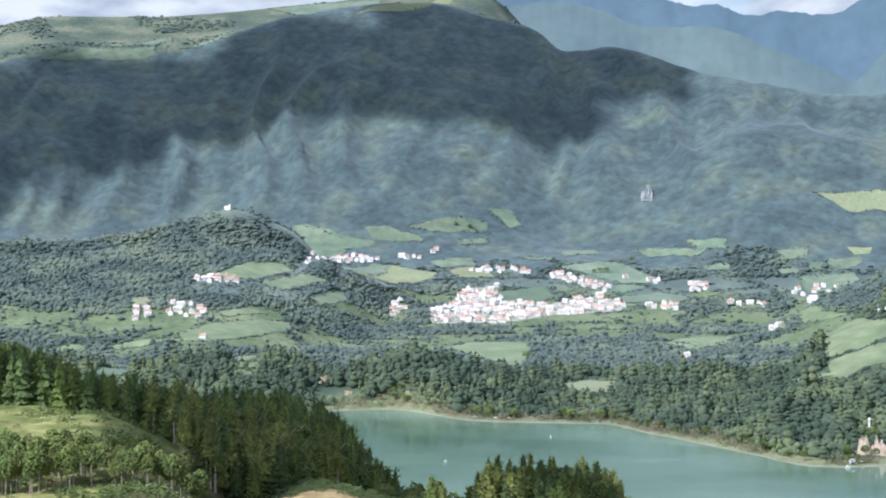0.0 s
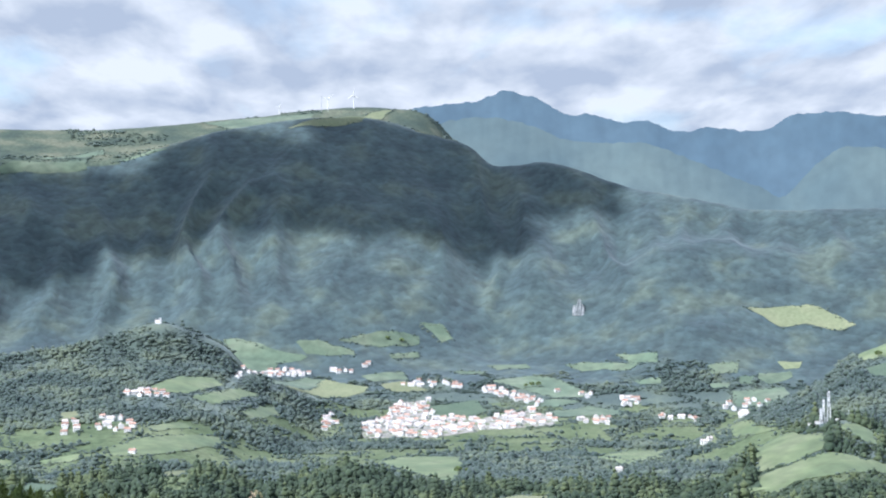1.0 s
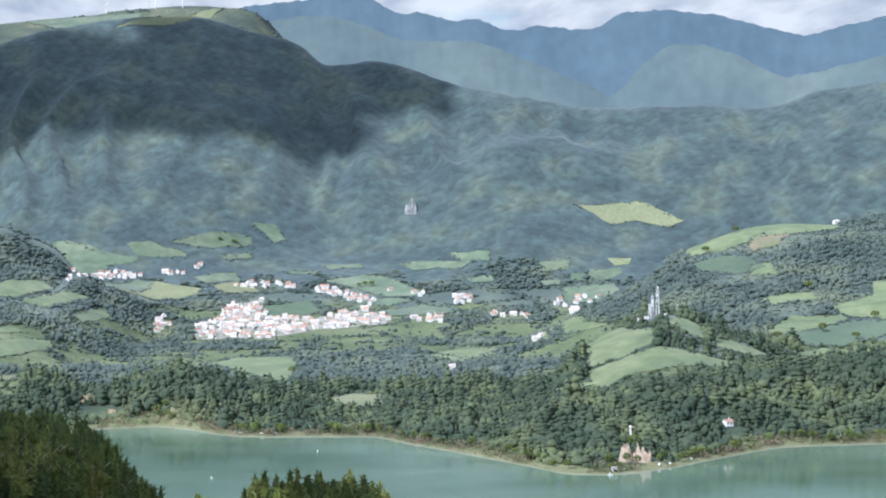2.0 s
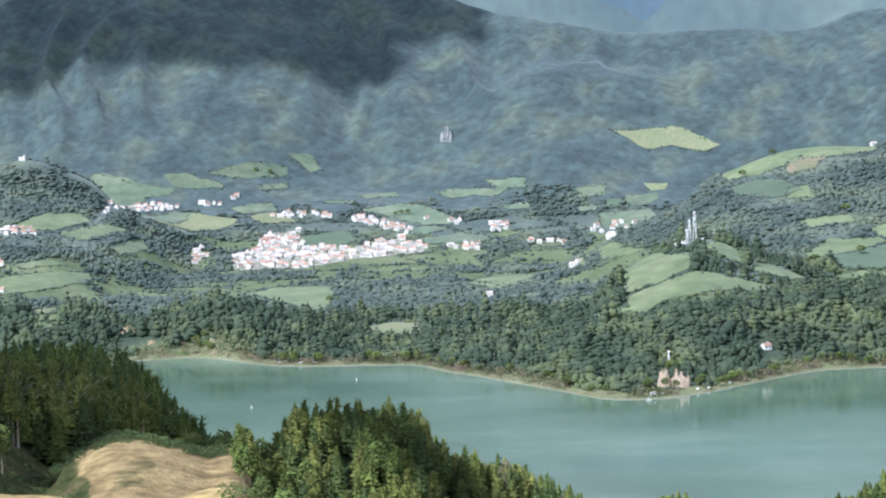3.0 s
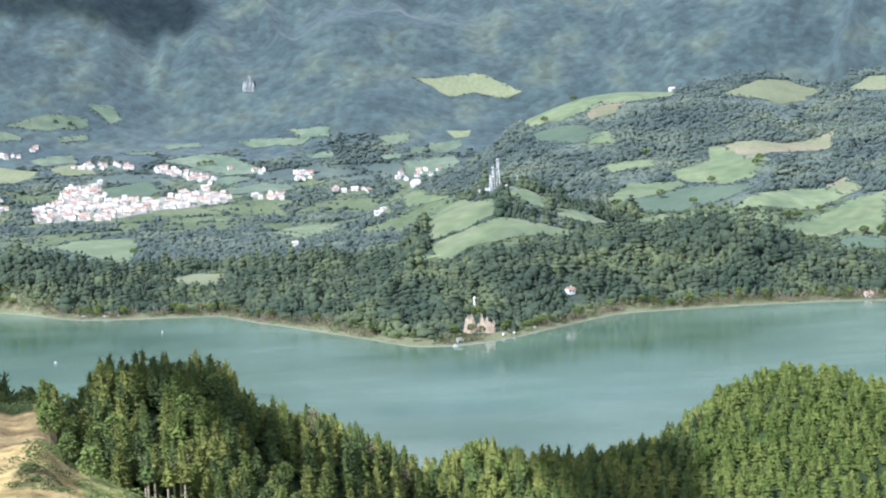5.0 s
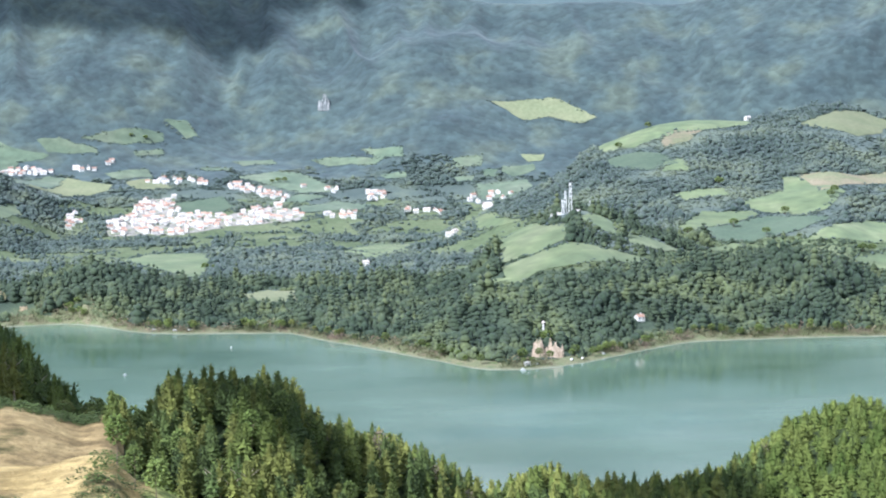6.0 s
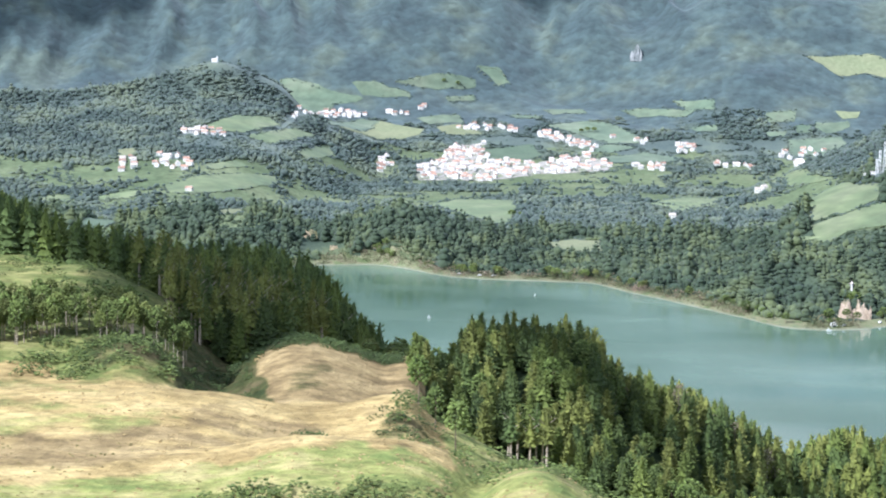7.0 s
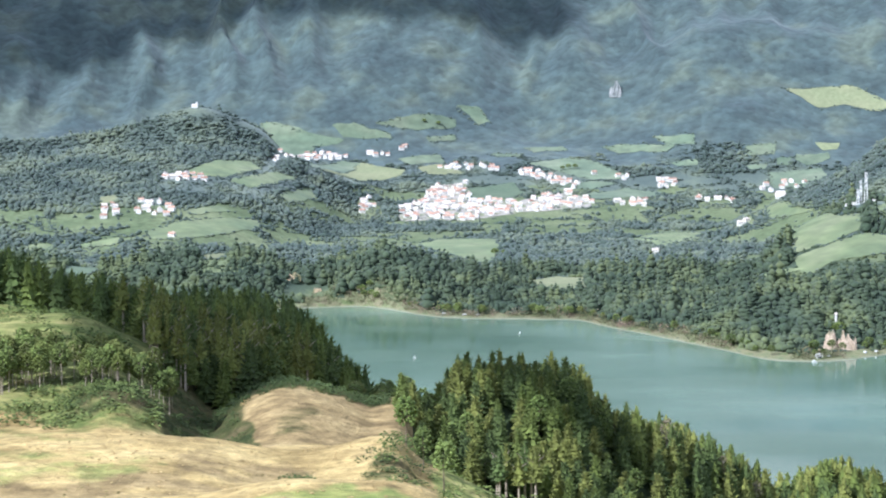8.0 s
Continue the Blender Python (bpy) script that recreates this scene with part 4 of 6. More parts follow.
def leaf_crown(rng, tall, wide, low, clumps):
    """A broadleaf crown: leaf clumps over an uneven dome with gaps, in metres."""
    pieces = []
    mid, half = (tall + low) / 2, (tall - low) / 2
    for k in range(clumps):
        u = 1 - 1.75 * (k + 0.5) / clumps
        a = k * 2.39996 + rng.uniform(-0.4, 0.4)
        s = math.sqrt(max(0.0, 1 - u * u)) * rng.uniform(0.6, 1.05)
        size = wide * rng.uniform(0.3, 0.55) * min(1.0, 80 / clumps) ** 0.4
        v = (OCT_V - (0.3, 0, 0)) * rng.uniform(0.8, 1.25, (6, 1)) * size * (1.0, 0.9, 1.2)
        tip = rng.uniform(-0.3, 0.9) * u
        ct, st = math.cos(tip), math.sin(tip)
        v = np.stack([v[:, 0] * ct - v[:, 2] * st, v[:, 1], v[:, 0] * st + v[:, 2] * ct], 1)
        ca, sa = math.cos(a), math.sin(a)
        v = np.stack([v[:, 0] * ca - v[:, 1] * sa, v[:, 0] * sa + v[:, 1] * ca, v[:, 2]], 1)
        pieces.append((v + (wide * s * math.cos(a) * 0.85, wide * s * math.sin(a) * 0.85, mid + half * 0.85 * u * rng.uniform(0.8, 1.05)), OCT_F))
    return stack(pieces)


def trunk_mesh(name, tall, radius, lean, limbs, mat, rng):
    bm = bmesh.new()
    a, steps = Vector((0, 0, -0.6)), 4
    for k in range(steps):
        b = Vector((lean[0] * (k + 1) / steps, lean[1] * (k + 1) / steps, tall * (k + 1) / steps))
        add_rod(bm, a, b, radius * (1 - 0.2 * k), radius * (1 - 0.2 * (k + 1)), 7)
        a = b
    for k in range(limbs):
        z = tall * rng.uniform(0.45, 0.9)
        ang = k * 2.4 + rng.uniform(-0.4, 0.4)
        root = Vector((lean[0] * z / tall, lean[1] * z / tall, z))
        add_rod(bm, root, root + Vector((math.cos(ang) * tall * 0.16, math.sin(ang) * tall * 0.16, tall * 0.14)), radius * 0.35, radius * 0.12, 5)
    return bm_mesh(name, bm, mat)


def strew(templates, at, wide, tall, rng, tints=0):
    """Many crowns joined: each takes one of the templates, turned and sized; with tints also the material slot of each face."""
    at = np.asarray(at)
    pick = rng.integers(0, len(templates), len(at))
    turn = rng.uniform(0, 6.283, len(at))
    pieces, slots = [], []
    for k, (v, f) in enumerate(templates):
        i = np.nonzero(pick == k)[0]
        if not len(i):
            continue
        c, s = np.cos(turn[i])[:, None], np.sin(turn[i])[:, None]
        w, t = np.asarray(wide)[i][:, None], np.asarray(tall)[i][:, None]
        pts = np.stack([(v[None, :, 0] * c - v[None, :, 1] * s) * w + at[i, 0][:, None], (v[None, :, 0] * s + v[None, :, 1] * c) * w + at[i, 1][:, None], v[None, :, 2] * t + at[i, 2][:, None]], -1)
        faces = f[None] + (np.arange(len(i)) * len(v))[:, None, None]
        pieces.append((pts.reshape(-1, 3), faces.reshape(-1, 3)))
        if tints:
            slots.append(np.repeat(rng.integers(0, tints, len(i)), len(f)))
    return (*stack(pieces), np.concatenate(slots)) if tints else stack(pieces)


def bearing(x, y):
    return np.degrees(np.arctan2(x, y)), np.hypot(x, y)


def spot(a, r):
    """A place on the ground by bearing and distance."""
    x, y = r * math.sin(radians(a)), r * math.cos(radians(a))
    return x, y, float(height(x, y))


def scatter(rng, box, gap, jitter=0.45):
    """Uneven places over a box of the plan (x0, y0, x1, y1)."""
    xs, ys = np.meshgrid(np.arange(box[0], box[2], gap), np.arange(box[1], box[3], gap * 0.87))
    xs = xs + (np.arange(len(ys)) % 2)[:, None] * gap * 0.5
    xs, ys = xs.ravel(), ys.ravel()
    return xs + rng.uniform(-jitter, jitter, len(xs)) * gap, ys + rng.uniform(-jitter, jitter, len(xs)) * gap


def blocked(x, y, polys):
    hit = np.zeros(len(x), bool)
    for p in polys:
        q = np.array(p)
        near = (x > q[:, 0].min()) & (x < q[:, 0].max()) & (y > q[:, 1].min()) & (y < q[:, 1].max()) & ~hit
        i = np.nonzero(near)[0]
        hit[i] = inside(x[i], y[i], list(p))
    return hit


def drape(name, poly, gap, lift, mat, smooth=True):
    """A patch laid over the ground: its outline and a net of points inside."""
    q = np.array(poly, float)
    edge = []
    for p0, p1 in zip(q, np.roll(q, -1, 0)):
        n = max(1, int(np.hypot(*(p1 - p0)) / gap))
        for k in range(n):
            w = p0 + (p1 - p0) * k / n
            edge.append(w)
    edge = np.array(edge)
    edge = edge + np.stack([fractal(edge[:, 0] / 30, edge[:, 1] / 30, 71), fractal(edge[:, 0] / 30, edge[:, 1] / 30, 72)], 1) * gap * 0.9
    xs, ys = np.meshgrid(np.arange(q[:, 0].min(), q[:, 0].max(), gap), np.arange(q[:, 1].min(), q[:, 1].max(), gap))
    keep = inside(xs.ravel(), ys.ravel(), [tuple(e) for e in edge])
    pts = np.concatenate([edge, np.stack([xs.ravel()[keep], ys.ravel()[keep]], 1)])
    n = len(edge)
    co, _, faces, *_ = delaunay_2d_cdt([Vector(p) for p in pts], [(k, (k + 1) % n) for k in range(n)], [list(range(n))], 1, 0.01)
    co = np.array([tuple(c) for c in co])
    z = height(co[:, 0], co[:, 1]) + lift
    return mesh_from(name, np.column_stack([co, z]), [tuple(f) for f in faces if len(f) == 3], [mat], smooth)


# ---- fields ----
KINDS = {"tilled": (TILLED, "tan tilled field on a slope beside pastures", "field"), "pasture": (PASTURE, "grazed green pasture between dark hedges", "pasture"), "hay": (HAY, "pale mown hay field among trees", "field"), "crop": (CROP, "dark green crop field beside pastures", "field")}
for kind, outline in FIELDS:
    mat, text, cat = KINDS[kind]
    # Pastures beyond 3250 m ahead take the haze-tinted copy.
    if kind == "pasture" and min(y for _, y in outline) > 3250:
        mat, text = FAR_PASTURE, "distant green pasture below the forest, muted as by haze"
    tagged(new(cat, drape(cat, outline, 8.0, 0.8, mat)), text, cat, kind="structure")


def polar(rows):
    return [(r * math.sin(radians(a)), r * math.cos(radians(a))) for a, r in rows]


# ---- woods beyond the lake ----
rng = np.random.default_rng(5)
OPEN = [p for _, p in FIELDS]
HAMLET_GROUND = [p for _, _, p in HAMLETS]
low_lobes = [bushy(rng, 1, 1.0, (GEM_V, GEM_F)) for _ in range(9)] + [bushy(rng, 2, 1.0, (GEM_V, GEM_F)) for _ in range(4)] + [spire(rng, 3)]
far_lobes = [bushy(rng, 1, 0.9, (GEM_V, GEM_F)) for _ in range(12)]
shore_lobes = [bushy(rng, 1) for _ in range(6)] + [bushy(rng, 2) for _ in range(5)] + [spire(rng, 4) for _ in range(3)]


def hedgerows(x, y):
    """How near a place lies to the bent lines of hedges that part the small fields, in parts of a field."""
    u = x / 135 + 0.25 * y / 135 + 0.8 * fractal(x / 260, y / 260, 141, 2)
    w = y / 180 - 0.2 * x / 180 + 0.8 * fractal(x / 240, y / 240, 142, 2)
    w = w + 0.5 * (np.floor(u) % 2)
    du, dw = np.abs(u - np.round(u)), np.abs(w - np.round(w))
    return np.minimum(du * 135, dw * 180)


def wood(name, text, gap, r0, r1, lobes, mat, tall, thin, seed, spread, smooth=False, open_land=False):
    rg = np.random.default_rng(seed)
    x, y = scatter(rg, (-1250, 1500, 2150, 4640), gap)
    a, r = bearing(x, y)
    keep = (a > -14.5) & (a < 25.5) & (r > r0) & (r < r1) & (r - easy(a, SHORE, 1) > 26 + 16 * fractal(a * 3, a * 0, 19))
    x, y, a, r = x[keep], y[keep], a[keep], r[keep]
    z = height(x, y)
    keep = ~blocked(x, y, OPEN)
    keep &= ~(blocked(x, y, HAMLET_GROUND) & (rg.uniform(0, 1, len(x)) < 0.72))
    patch = fractal(x / 190, y / 130, seed + 7, 3)
    keep &= rg.uniform(0, 1, len(x)) > thin * np.clip(0.5 + patch * 1.6, 0, 1)
    small = np.zeros(len(x), bool)
    if open_land:
        # groves, hedges and stray trees between small fields; the hillsides are wooded
        grove = fractal(x / 230, y / 90, 151, 3) + np.where(r < 3380, 0.6, 0.2) * np.clip((z - 48) / 30, 0, 1.5) + 0.3 * np.clip((2480 - r) / 120, 0, 1.2) + np.where(a < -1, 0.27, 0.0)
        hedge = hedgerows(x, y) < 11 + 5 * fractal(x / 60, y / 60, 153, 2)
        keep &= (grove > 0.05) | hedge | (rg.uniform(0, 1, len(x)) < 0.04)
        small = (grove <= 0.05) & hedge & (rg.uniform(0, 1, len(x)) < 0.85)
    for hx, hy in LONE_HOUSES + CLEARINGS:
        keep &= ~((np.abs(x - hx) < 11) & (y - hy > -34) & (y - hy < 9))
    if r1 < 3800:
        keep &= r + 90 * fractal(a * 1.2, r / 60, 97, 3) < 3600
    if r1 > 4000:
        keep &= (r > easy(a, DARK_RIDGE, 1) + 10) & (a < 3)
    # the plateau's top is open grassland
    keep &= ~((r > easy(a, DARK_RIDGE, 1) + 60) & (patch < 0.15) & (a < 3))
    x, y, r, z, low = x[keep], y[keep], r[keep], z[keep], small[keep]
    # low growth only along the near side of fields and hamlets
    for d in (10, 22, 36, 52, 70):
        low |= blocked(x * (1 + d / r), y * (1 + d / r), OPEN + HAMLET_GROUND)
    w = spread * rg.choice((0.5, 0.75, 1.0, 1.45), len(x), p=(0.28, 0.3, 0.27, 0.15)) * rg.uniform(0.8, 1.2, len(x))
    t = tall * (0.5 + 0.5 * w / spread) * rg.uniform(0.7, 1.3, len(x)) * (1 + 0.75 * fractal(x / 34, y / 34, seed + 3, 2)) * (1 + 0.3 * fractal(x / 110, y / 110, seed + 5, 2)) / 1.75
    if open_land:
        t = t * np.clip((3740 - r) / 200, 0.35, 1)
        w = w * (1 + 0.22 * np.clip((r - 3050) / 200, 0, 1))
    t, w = np.where(low, t * 0.4, t), np.where(low, w * 0.75, w)
    v, f = strew(lobes, np.column_stack([x, y, z - 0.8]), w, t, rg)
    ob = new(name, mesh_from(name, v, f, [mat], smooth))
    return tagged(ob, text, "forest", kind="stuff")


wood("lakeside_wood", "dense mixed wood above the lake shore", 6.6, 1580, 2360, shore_lobes, WOODS, 10.0, 0.08, 11, 5.2, True)
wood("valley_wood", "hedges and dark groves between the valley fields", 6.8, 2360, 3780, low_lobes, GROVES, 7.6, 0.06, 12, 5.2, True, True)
wood("mountain_forest", "hazy blue-green laurel forest on the steep caldera wall", 12.0, 3900, 4600, far_lobes, GROVES, 5.0, 0.1, 13, 6.0, True)

# hedges along the edges of the fields
rh = np.random.default_rng(17)
hx, hy = [], []
for _, outline in FIELDS:
    for (x0, y0), (x1, y1) in zip(outline, outline[1:] + outline[:1]):
        n = max(1, int(math.hypot(x1 - x0, y1 - y0) / 4.5))
        k = np.arange(n) / n
        hx.append(x0 + (x1 - x0) * k)
        hy.append(y0 + (y1 - y0) * k)
hx, hy = np.concatenate(hx), np.concatenate(hy)
keep = fractal(hx / 45, hy / 45, 161, 2) > -0.25
hx, hy = hx[keep] + rh.uniform(-4, 4, keep.sum()), hy[keep] + rh.uniform(-4, 4, keep.sum())
w = rh.uniform(1.6, 4.2, len(hx))
v, f = strew(low_lobes[:7], np.column_stack([hx, hy, height(hx, hy) - 0.4]), w, w * rh.uniform(0.35, 0.8, len(hx)), rh)
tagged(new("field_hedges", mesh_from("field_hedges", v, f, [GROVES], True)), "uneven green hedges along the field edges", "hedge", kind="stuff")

# bushes and reeds along the water
rs = np.random.default_rng(21)
n = 2600
a = rs.uniform(-4, 25, n)
r = easy(a, SHORE, 1) + np.abs(rs.normal(17, 12, n)) + 3
x, y = r * np.sin(np.radians(a)), r * np.cos(np.radians(a))
keep = fractal(x / 40, y / 40, 91, 2) > -0.3
x, y = x[keep], y[keep]
w = rs.uniform(1.0, 4.0, len(x)) * rs.choice((0.6, 1.0, 1.3), len(x))
v, f = strew([leaf_crown(rs, 2.0, 1.0, -0.2, 9) for _ in range(7)], np.column_stack([x, y, height(x, y) - 0.2]), w, w * rs.uniform(0.6, 1.1, len(x)), rs)
tagged(new("shore_bushes", mesh_from("shore_bushes", v, f, [SCRUB])), "brownish and green bushes along the water's edge", "bushes", kind="stuff")
va = np.arange(-5, 26, 0.08)
vr = easy(va, SHORE, 1)
for name, offs, mat, text in (("verge", ((1, 0.3), (14, 0.35), (34, 0.3)), VERGE, "rough tan and green grass bank along the lake"), ("shingle", ((-4, 0.05), (-1, 0.1), (1.2, 0.4)), SHINGLE, "narrow pale shingle edge of the lake")):
    rows = []
    for off, up in offs:
        rr = vr + off + 1.6 * fractal(va * 5, va * 0, 93, 3)
        vx, vy = rr * np.sin(np.radians(va)), rr * np.cos(np.radians(va))
        rows.append(np.column_stack([vx, vy, np.maximum(height(vx, vy), 0) + up]))
    tagged(new(name, mesh_from(name, np.concatenate(rows), grid_faces(3, len(va))[:, ::-1], [mat], True)), text, name, kind="structure")

# ---- conifers before the lake ----
rc = np.random.default_rng(31)
CEDAR_TINTS = [CEDAR, CEDAR_DEEP, CEDAR_WARM]
CEDARS = []
for k in range(9):
    v, f = cedar_crown(rc, rc.uniform(12.5, 15.0), rc.uniform(3.5, 4.3), rc.uniform(0.4, 1.0), 10, 18, 96)
    CEDARS.append((v, f, trunk_mesh("trunk", 12.0, 0.34, (0, 0), 0, BARK, rc), mesh_from("crown", v, f, [CEDAR_TINTS[k % 3]])))
TALL_CEDARS = []
for k in range(3):
    v, f = cedar_crown(rc, 17.0, rc.uniform(2.2, 2.7), 7.5, 8, 12, 44)
    TALL_CEDARS.append((v, f, trunk_mesh("trunk", 15.0, 0.42, (0, 0), 3, PALE_BARK, rc), mesh_from("crown", v, f, [CEDAR_TINTS[2 - k % 2]])))
LEAFY = []
for k in range(4):
    v, f = leaf_crown(rc, 12.5, 3.3, 3.6, 160)
    LEAFY.append((v, f, trunk_mesh("trunk", 9.5, 0.2, (rc.uniform(-0.6, 0.6), 0), 5, BARK, rc), mesh_from("crown", v, f, [BROAD])))
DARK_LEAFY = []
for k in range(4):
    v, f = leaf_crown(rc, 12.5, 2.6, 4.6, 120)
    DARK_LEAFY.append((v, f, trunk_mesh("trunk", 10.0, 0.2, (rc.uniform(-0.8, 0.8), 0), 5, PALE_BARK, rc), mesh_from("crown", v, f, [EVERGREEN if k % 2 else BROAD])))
SMALL = [cedar_crown(rc, rc.uniform(9.0, 11.0), rc.uniform(3.2, 3.9), 0.4, 6, 12, 28, 0.7) for _ in range(8)]
YOUNGSTERS = [cedar_crown(rc, rc.uniform(6.5, 8.5), rc.uniform(2.9, 3.5), 0.1, 6, 12, 36, 0.52) for _ in range(8)]


def tree(name, proto, at, size, turn, label, group):
    root = new(name)
    root.matrix_world = Matrix.Translation(at) @ pose(0, 0, 0, 0, 0, turn) @ Matrix.Diagonal((size[0], size[0], size[1], 1))
    part("trunk", proto[2], root)
    part("crown", proto[3], root)
    return tagged(root, label, "tree", group)


def stand(rg, regions, gap):
    """Tree places in regions of (bearing, distance) outlines."""
    outs = [polar(p) for p in regions]
    q = np.concatenate([np.array(o) for o in outs])
    x, y = scatter(rg, (q[:, 0].min(), q[:, 1].min(), q[:, 0].max(), q[:, 1].max()), gap)
    keep = blocked(x, y, outs)
    return x[keep], y[keep]


HILL = [[(-0.75, 512), (0.2, 508), (1.2, 504), (4.5, 500), (7, 500), (9, 508), (12, 560), (12, 668), (9, 645), (5, 615), (0.4, 585), (-0.2, 560)]]
WEST = [[(-7.2, 546), (-4.5, 552), (-3.3, 575), (-2.2, 610), (-1.3, 628), (-1.4, 665), (-8.5, 680), (-8.6, 614), (-7.8, 585)], [(-15, 624), (-10.4, 618), (-8.4, 610), (-8.4, 680), (-15, 705)]]
FILL = [cedar_crown(rc, rc.uniform(12.5, 15.0), rc.uniform(3.5, 4.3), 0.6, 8, 14, 44) for _ in range(8)]
x, y = stand(rc, HILL, 5.3)
order = np.argsort(np.hypot(x, y))
x, y = x[order], y[order]
z = height(x, y)
singles = 230
rest = []
for k in range(len(x)):
    pick = rc.integers(0, 100)
    size = rc.uniform(0.72, 1.04) * (0.72 if math.degrees(math.atan2(x[k], y[k])) < 0.4 else 1.0)
    if k < singles:
        tall_ones = 2.3 < math.degrees(math.atan2(x[k], y[k])) < 4.2 and math.hypot(x[k], y[k]) < 512
        if tall_ones:
            tree("cedar_tree", TALL_CEDARS[pick % 3], (x[k], y[k], z[k]), (0.95, size), pick * 3.6, "tall cedar with a bare pale trunk at the wood's edge", "cedars of the wooded knoll")
        elif pick < 12:
            tree("broadleaf_tree", LEAFY[pick % 4], (x[k], y[k], z[k]), (size, size), pick * 3.6, "bright green broadleaf tree among dark cedars", "broadleaf trees of the wooded knoll")
        else:
            tree("cedar_tree", CEDARS[pick % 9], (x[k], y[k], z[k]), (size, size), pick * 3.6, "dark green Japanese cedar on a wooded knoll", "cedars of the wooded knoll")
    else:
        rest.append((x[k], y[k], z[k], size))
rest = np.array(rest)
v, f, slots = strew(FILL, rest[:, :3], rest[:, 3], rest[:, 3], rc, 3)
tagged(new("cedar_wood", mesh_from("cedar_wood", v, f, CEDAR_TINTS, False, slots)), "dense stand of dark cedars over the knoll", "forest", kind="stuff")

x, y = stand(rc, WEST, 5.2)
order = np.argsort(np.hypot(x, y))
x, y = x[order], y[order]
z = height(x, y)
singles = 110
rest = []
for k in range(len(x)):
    pick, size = rc.integers(0, 100), rc.uniform(1.0, 1.25)
    if k < singles:
        proto = TALL_CEDARS[pick % 3] if pick < 45 else CEDARS[(pick % 5) + (pick % 2) * 3]
        tree("cedar_tree", proto, (x[k], y[k], z[k]), (size, size), pick * 3.6, "dark cedar at the edge of a shaded plantation", "cedars of the plantation")
    else:
        rest.append((x[k], y[k], z[k], size))
rest = np.array(rest)
v, f, slots = strew(FILL, rest[:, :3], rest[:, 3], rest[:, 3] * 1.1, rc, 2)
tagged(new("cedar_plantation", mesh_from("cedar_plantation", v, f, CEDAR_TINTS[:2], False, slots)), "dark shaded cedar plantation above the meadow", "forest", kind="stuff")

for k in range(16):
    a, r = rc.uniform(-7.5, -6.5), rc.uniform(545, 551)
    tree("cedar_tree", TALL_CEDARS[k % 3], spot(a, r), (0.8, rc.uniform(0.95, 1.15)), k * 40.0, "tall cedar with a bare pale trunk at the plantation's edge", "cedars of the plantation")
SPARSE = []
for k in range(3):
    v, f = leaf_crown(rc, 11.5, 2.1, 5.0, 34)
    SPARSE.append((v, f, trunk_mesh("trunk", 10.5, 0.3, (rc.uniform(-0.6, 0.6), 0), 9, PALE_BARK, rc), mesh_from("crown", v, f, [WITHERED])))
for k, (a, r, size) in enumerate(((7.35, 572, 1.1), (7.5, 574, 0.85), (8.4, 580, 0.8), (8.95, 588, 0.85), (9.9, 596, 0.9), (10.15, 598, 0.75), (5.75, 560, 0.7), (18.4, 812, 0.9))):
    tree("sparse_tree", SPARSE[k % 3], spot(a, r), (size, size), 70.0 * k, "thin tree with a pale trunk and sparse withered leaves", "sparse trees on the ridge")

x, y = stand(rc, [[(10, 660), (17.6, 660), (18.6, 850), (10, 835)]], 5.6)
s = rc.uniform(0.75, 1.2, len(x))
v, f, slots = strew(SMALL, np.column_stack([x, y, height(x, y)]), s, s * rc.uniform(0.85, 1.15, len(x)), rc, 3)
tagged(new("cedar_wood", mesh_from("cedar_wood", v, f, CEDAR_TINTS, False, slots)), "dark cedar wood in a dip above the lake", "forest", kind="stuff")
x, y = stand(rc, [[(17.6, 660), (26, 660), (26, 880), (18.6, 880)]], 5.5)
s = rc.uniform(0.7, 1.15, len(x)) * (1 + 0.15 * fractal(x / 25, y / 25, 33, 2))
v, f, slots = strew(YOUNGSTERS, np.column_stack([x, y, height(x, y)]), s, s * rc.uniform(0.85, 1.15, len(x)), rc, 3)
tagged(new("young_cedar_wood", mesh_from("young_cedar_wood", v, f, [YOUNG, YOUNG_PALE, CEDAR], False, slots)), "sunlit yellow-green young cedar wood on a round hill", "forest", kind="stuff")


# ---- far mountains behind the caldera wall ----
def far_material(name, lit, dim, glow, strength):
    """Distant slopes: a plain backdrop with a faint blue glow put in to imitate air haze."""
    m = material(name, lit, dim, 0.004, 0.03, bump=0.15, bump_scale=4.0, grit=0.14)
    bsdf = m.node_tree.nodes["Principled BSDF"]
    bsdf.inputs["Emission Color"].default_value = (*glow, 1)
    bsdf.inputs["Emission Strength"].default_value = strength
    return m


# The blue emission is haze put into the material; the slopes give no light.
BLUE = far_material("hazed_blue_slopes", (0.045, 0.080, 0.100), (0.065, 0.105, 0.125), (0.34, 0.47, 0.66), 0.20)
TEAL = far_material("hazed_green_slopes", (0.062, 0.094, 0.090), (0.105, 0.140, 0.120), (0.36, 0.48, 0.62), 0.20)


